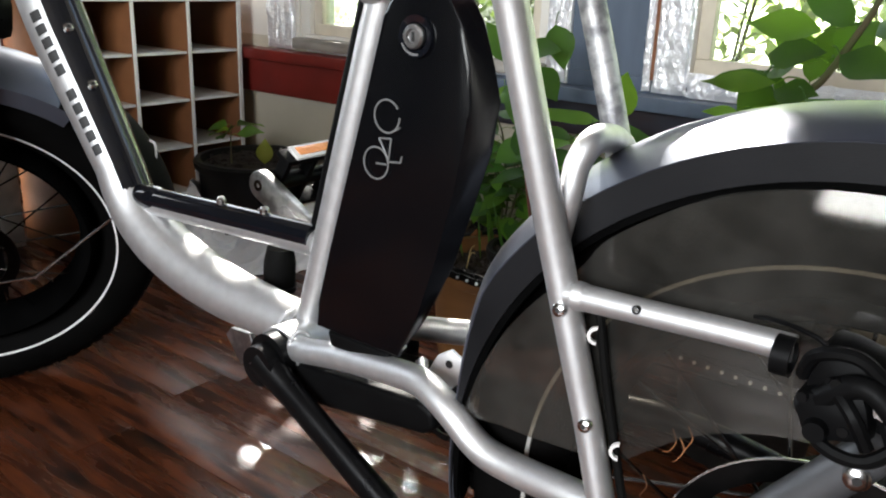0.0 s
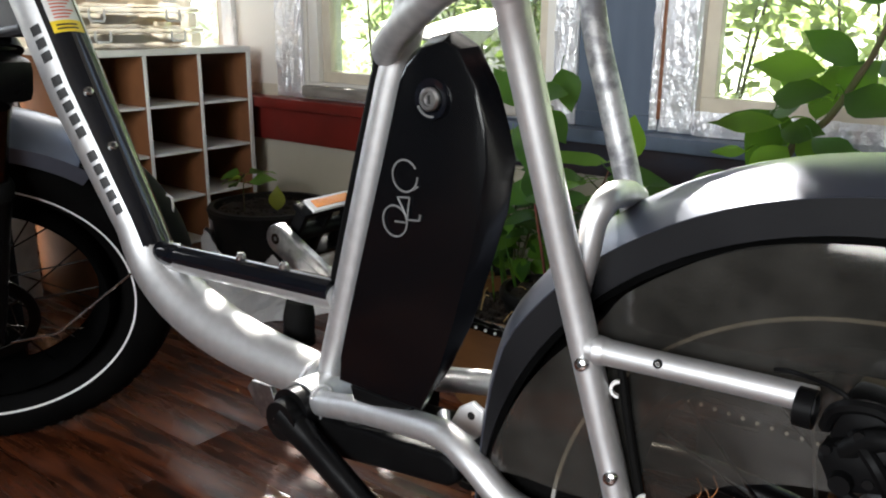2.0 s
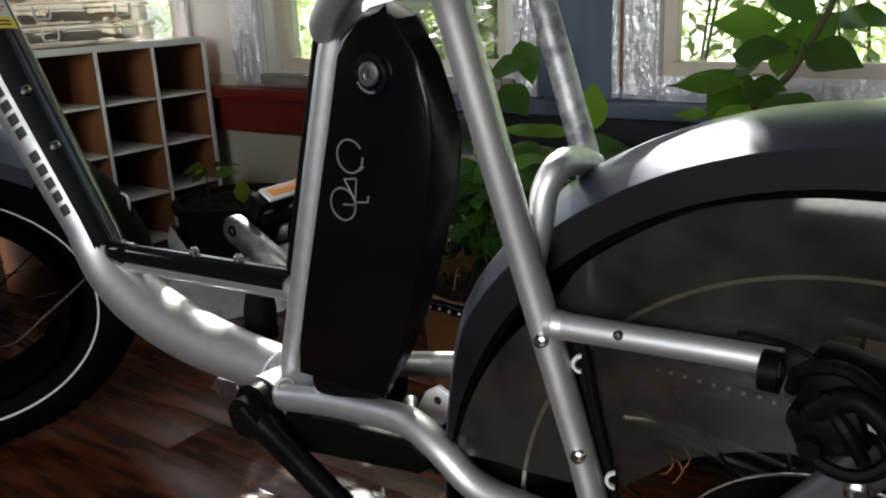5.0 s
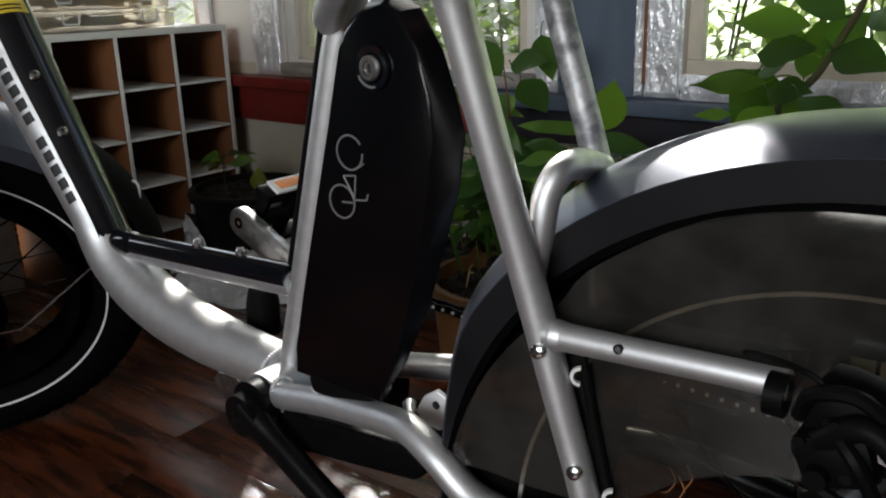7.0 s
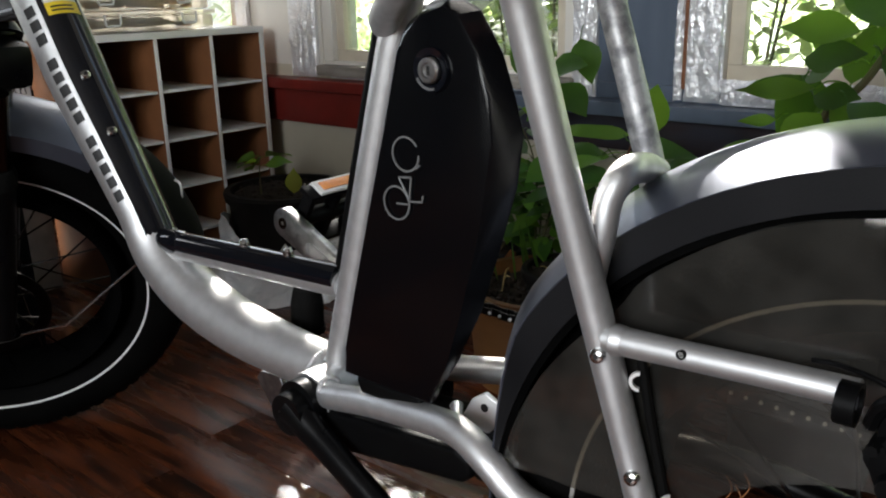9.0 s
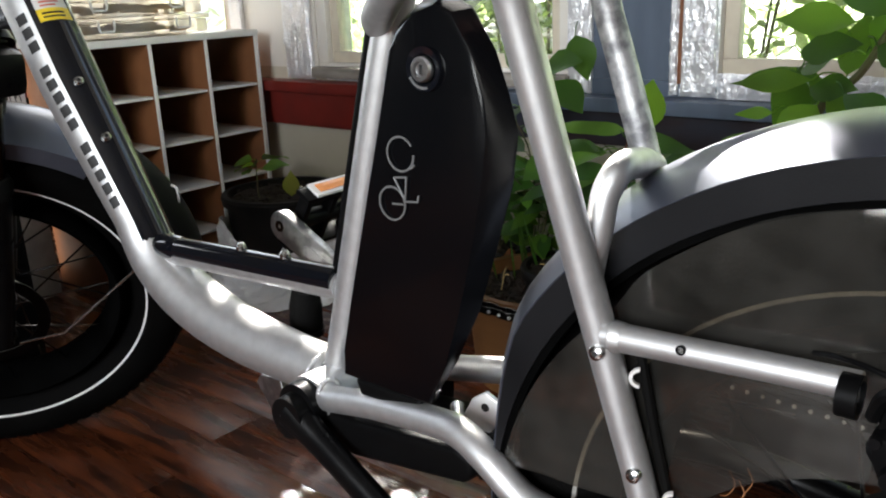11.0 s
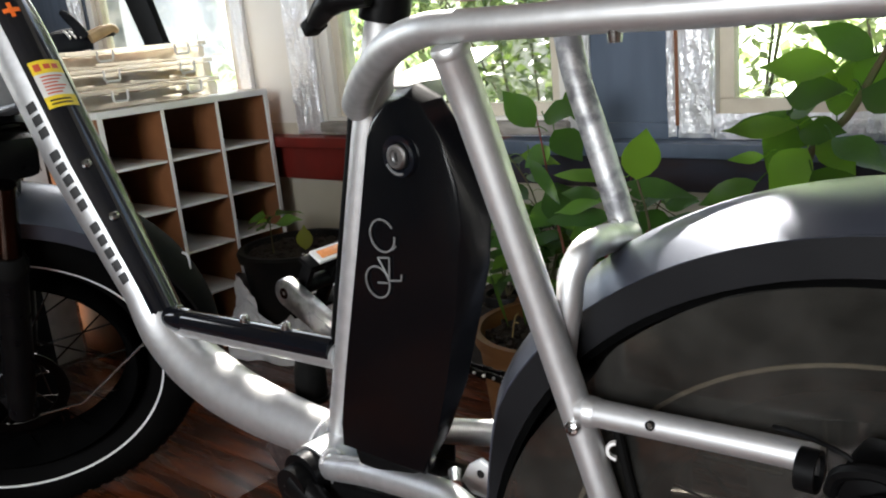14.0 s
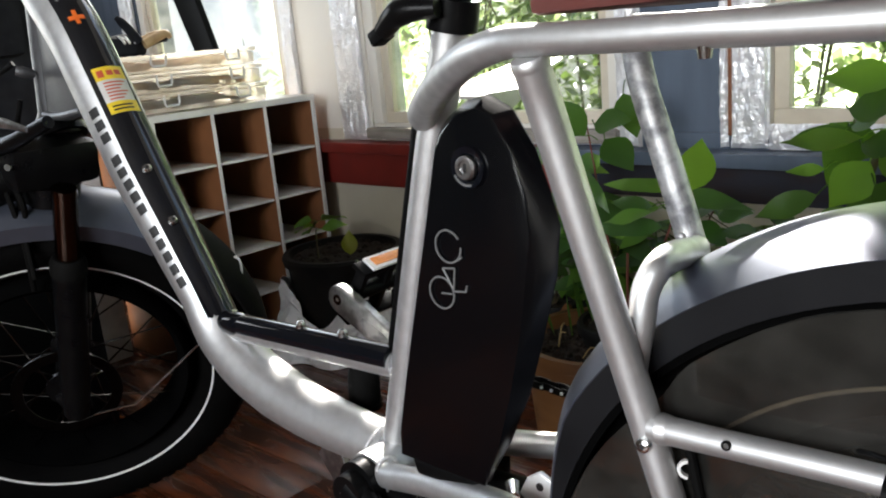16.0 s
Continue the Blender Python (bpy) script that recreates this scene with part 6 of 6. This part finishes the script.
def build_more():
    rnd = random.Random(8)
    # white bag round the seedling's pot: a crumpled open collar
    bm = bmesh.new()
    rows = []
    for k in range(15):
        row = []
        for j in range(72):
            a = 2 * math.pi * j / 72
            t = k / 14
            n1 = noise.noise(Vector((math.cos(a) * 2.2, math.sin(a) * 2.2, t * 2.5)))
            n2 = noise.noise(Vector((math.cos(a) * 6, math.sin(a) * 6, t * 5 + 3)))
            r = 0.165 + (0.050 + 0.035 * max(0, math.cos(a + 0.7))) * (1 - t) ** 1.1 + 0.03 * n1 * (1 - 0.5 * t) + 0.016 * n2 + 0.010 * abs(noise.noise(Vector((math.cos(a) * 15, math.sin(a) * 15, t * 9))))
            h = 0.002 + t * (0.155 + 0.04 * math.cos(a - 3.6) + 0.09 * noise.noise(Vector((math.cos(a) * 1.5, math.sin(a) * 1.5, 9))))
            row.append(bm.verts.new((POT[0] + r * math.cos(a), POT[1] + r * math.sin(a), FLOOR + h)))
        rows.append(row)
    for k in range(14):
        for j in range(72):
            bm.faces.new((rows[k][j], rows[k][(j + 1) % 72], rows[k + 1][(j + 1) % 72], rows[k + 1][j]))
    ob = single("plastic_bag", bm, BAG, "crumpled white plastic bag slumped round the pot", "bag", flat=True)
    sol = ob.modifiers.new("sheet", "SOLIDIFY")
    sol.thickness = 0.0012
    # tan round planter with soil, dry stalks and grass blades
    x, y, r, h = -0.864, 1.41, 0.160, 0.205
    p = thing("round_planter", (x, y, FLOOR), "tan round planter of dark soil with grass and dry stalks", "planter")
    part("pot", ring((x, y, FLOOR), (0, 0, 1), [(0, 0), (r * 0.9, 0), (r * 0.99, h * 0.86), (r * 1.04, h * 0.88), (r * 1.05, h), (r * 0.96, h), (r * 0.92, h * 0.8), (0, 0.02)], 48, start=(1, 0, 0)), TERRACOTTA, p, "tan pot")
    bm = bmesh.new()
    for k in range(620):
        a, q = rnd.random() * 6.28, r * 0.93 * math.sqrt(rnd.random())
        ball((x + q * math.cos(a), y + q * math.sin(a), FLOOR + h * 0.86 + rnd.uniform(-0.006, 0.005)), rnd.uniform(0.0025, 0.0075), 5, 4, bm)
    ring((x, y, FLOOR), (0, 0, 1), [(0, h * 0.6), (r * 0.93, h * 0.6), (r * 0.93, h * 0.85), (0, h * 0.86)], 30, bm=bm, start=(1, 0, 0))
    tagged(part("soil", bm, SOIL, p, "crumbly dark soil"), kind="stuff")
    for k in range(9):
        a = rnd.random() * 6.28
        q = Vector((x + 0.09 * math.cos(a), y + 0.09 * math.sin(a), FLOOR + h * 0.9))
        e = q + Vector((rnd.uniform(-0.07, 0.07), rnd.uniform(-0.05, 0.05), rnd.uniform(0.005, 0.05)))
        part("dry_stalk", tube([q, (q + e) / 2 + Vector((0, 0, 0.015)), e], 0.0014, 5, 3), STRAW, p, "dry straw stalk")
    for k in range(5):
        q = Vector((x - 0.10 + rnd.uniform(-0.03, 0.05), y + rnd.uniform(-0.02, 0.06), FLOOR + h * 0.88))
        bm = leaf(bmesh.new(), q, (rnd.uniform(-0.3, 0.3), rnd.uniform(-0.3, 0.1), 1), (0.6, -0.8, 0.2), rnd.uniform(0.08, 0.15), 0.05, 0.15)
        part("grass_blade", bm, LEAF, p)
    # long black tray behind with soil
    tr = thing("seed_tray", (-0.88, 1.60, FLOOR), "long black plastic planting tray filled with soil", "planter")
    part("tray", box((-0.86, 1.60, FLOOR + 0.08), (0.76, 0.17, 0.16), 0.008), POT_BLACK, tr, "black plastic tray")
    part("tray_rim", box((-0.86, 1.512, FLOOR + 0.162), (0.77, 0.010, 0.012), 0.003), POT_BLACK, tr)
    bm = bmesh.new()
    for k in range(200):
        ball((-0.86 + rnd.uniform(-0.36, 0.36), 1.60 + rnd.uniform(-0.075, 0.075), FLOOR + 0.158), rnd.uniform(0.006, 0.016), 5, 4, bm)
    tagged(part("soil", bm, SOIL, tr, "crumbly dark soil"), kind="stuff")
    for k in range(7):
        q = Vector((-1.05 + rnd.uniform(-0.1, 0.4), 1.56 + rnd.uniform(-0.03, 0.05), FLOOR + 0.17))
        d = Vector((rnd.uniform(-1, 1), rnd.uniform(-1, 0.3), 0.2))
        part("dead_leaf", leaf(bmesh.new(), q, d, (0, -0.3, 1), 0.06, 0.5, -0.2, 0.4), DRY_LEAF, tr, "curled brown dead leaf")
    # gloves on the cases
    g = thing("work_glove", (-2.06, 1.14, 0.716), "worn leather work glove, dark with tan palm", "glove")
    part("palm", tube([(-2.075, 1.070, 0.738), (-2.070, 1.100, 0.744), (-2.068, 1.140, 0.746), (-2.066, 1.172, 0.742)], [0.026, 0.033, 0.036, 0.028], 16, squash=0.55), DARK_CLOTH, g, "black knitted back")
    for k in range(4):
        x, lift = -2.098 + 0.021 * k, 0.005 * (k % 2)
        part("finger", tube([(x, 1.160, 0.740 + lift), (x + 0.004, 1.190, 0.752 + lift), (x + 0.008, 1.218, 0.757 + lift * 2), (x + 0.010, 1.232, 0.752 + lift)], [0.013, 0.0125, 0.011, 0.006], 12), TAN_LEATHER if k % 2 else DARK_CLOTH, g, "worn tan finger" if k % 2 else "black knitted finger")
    part("thumb", tube([(-2.042, 1.150, 0.752), (-2.040, 1.132, 0.778), (-2.040, 1.112, 0.802), (-2.041, 1.100, 0.814)], [0.013, 0.0125, 0.011, 0.006], 12), DARK_CLOTH, g, "black thumb standing up")
    for k in range(3):
        part("knuckle_stripe", tube([(-2.106, 1.108 + 0.014 * k, 0.748), (-2.070, 1.112 + 0.014 * k, 0.7665), (-2.036, 1.110 + 0.014 * k, 0.750)], 0.0034, 8, squash=0.7), WHITE_LABEL, g, "pale knuckle stripe")
    part("cuff", tube([(-2.075, 1.082, 0.737), (-2.078, 1.052, 0.740), (-2.080, 1.030, 0.742)], [0.027, 0.031, 0.033], 16, squash=0.7), DARK_CLOTH, g, "black knitted cuff")
    # board leaning in the corner by the far window, and a made-up bag that fills the black area beyond the handlebar
    single("leaning_board", slab([(-2.74, 0.97), (-2.60, 0.97), (-2.50, 0.72), (-2.33, 0.30), (-2.235, FLOOR), (-2.335, FLOOR), (-2.44, 0.30), (-2.62, 0.72)], 1.655, 1.68, 0.004), BLACK_PLASTIC, "black board leaning against the window wall", "board")
    bg = thing("filler_bag", (-2.62, 0.86, FLOOR), "dark bag made up to fill the black area beyond the handlebar", "bag")
    part("body", box((-2.62, 0.82, 0.4325), (0.36, 0.50, 1.095), 0.07), DARK_CLOTH, bg, "dark fabric body")
    part("flap", box((-2.60, 0.78, 0.86), (0.40, 0.50, 0.24), 0.05), DARK_CLOTH, bg)
    part("strap", tube([(-2.46, 0.74, 0.84), (-2.42, 0.69, 0.70), (-2.43, 0.70, 0.50)], 0.012, 8, squash=0.4), BLACK_PLASTIC, bg, "black strap")
    pb = thing("scribbled_carton", (-2.28, 1.025, FLOOR), "white carton with dark scribbled lines on it", "box")
    part("carton", box((-2.28, 1.025, 0.1925), (0.10, 0.085, 0.615), 0.004), WHITE_LABEL, pb, "white card carton")
    for k in range(5):
        part("drawn_line", tube([(-2.229, 0.99 + 0.013 * k, 0.43 + 0.01 * (k % 2)), (-2.229, 0.996 + 0.013 * k, 0.455), (-2.229, 1.002 + 0.013 * k, 0.42)], 0.0012, 5, 4), PRINT, pb)
    # Made-up black box that supplies the darkness behind the front wheel.
    filler = thing("dark_filler_box", (-2.05, 0.56, FLOOR), "made-up black box filling the dark background behind the front wheel", "box")
    part("body", box((-2.05, 0.56, 0.113), (0.64, 0.46, 0.456), 0.02), BLACK_PLASTIC, filler, "matt black body")
    part("lid", box((-2.05, 0.56, 0.352), (0.66, 0.48, 0.024), 0.008), BLACK_PLASTIC, filler, "black lid")
    # scraps of dry leaf on the floor
    for sx, sy in ((-0.705, 1.010), (-0.685, 0.975), (-0.78, 1.06), (-1.32, 1.02), (-0.61, 0.94)):
        single("dry_leaf", leaf(bmesh.new(), (sx, sy, FLOOR + 0.002), (rnd.uniform(-1, 1), rnd.uniform(-1, 1), 0.1), (0, 0, 1), rnd.uniform(0.012, 0.022), 0.5, -0.25, 0.5), DRY_LEAF, "small curled dry leaf on the floor", "dry leaf", group="dry leaves on the floor")
    # timber deck on the rack
    for k, front in enumerate((-0.222, -0.222, -0.170)):
        part("deck_board", box(((front + 0.31) / 2, 0.402 + 0.074 * k, 0.7000), (0.31 - front, 0.068, 0.016), 0.004), DECK, BIKE, "dark red-brown deck board")
    # dry grass caught beside the rear hub
    for k, (gx, gz) in enumerate(((-0.1381, 0.3962), (-0.1330, 0.3925), (-0.1290, 0.4010), (-0.1520, 0.3600))):
        curl = [(gx, 0.452, gz + 0.007), (gx + 0.004, 0.450, gz + 0.001), (gx + 0.001, 0.449, gz - 0.006), (gx - 0.004 + 0.002 * k, 0.452, gz - 0.010)]
        part("straw", tube(curl, 0.0004, 6, 5), DRY_LEAF, BIKE, "wisp of dry grass caught by the wheel")
    # tie on the fender tail
    part("cable_tie", tube([(-0.921, 0.634, 0.433), (-0.912, 0.635, 0.429), (-0.916, 0.638, 0.411), (-0.930, 0.640, 0.388)], 0.0016, 6), WHITE_LABEL, BIKE, "white cable tie")


STRAW = mat("dry_straw", (0.42, 0.30, 0.12), 0.7, 0, (0.3, 0.2, 0.08), 40, 0.6)
DRY_LEAF = mat("dead_leaf", (0.26, 0.10, 0.03), 0.7, 0, (0.16, 0.06, 0.02), 40, 0.6, 0.3, 200)
TAN_LEATHER = mat("tan_leather", (0.42, 0.29, 0.15), 0.7, 0, (0.28, 0.18, 0.09), 30, 0.6, 0.3, 300)
DECK = mat("red_brown_deck", (0.12, 0.028, 0.022), 0.5, 0, (0.07, 0.018, 0.014), 8, 0.7, 0.2, 150, stretch=(1, 8, 8))
build_plants()
build_more()
build_floor()
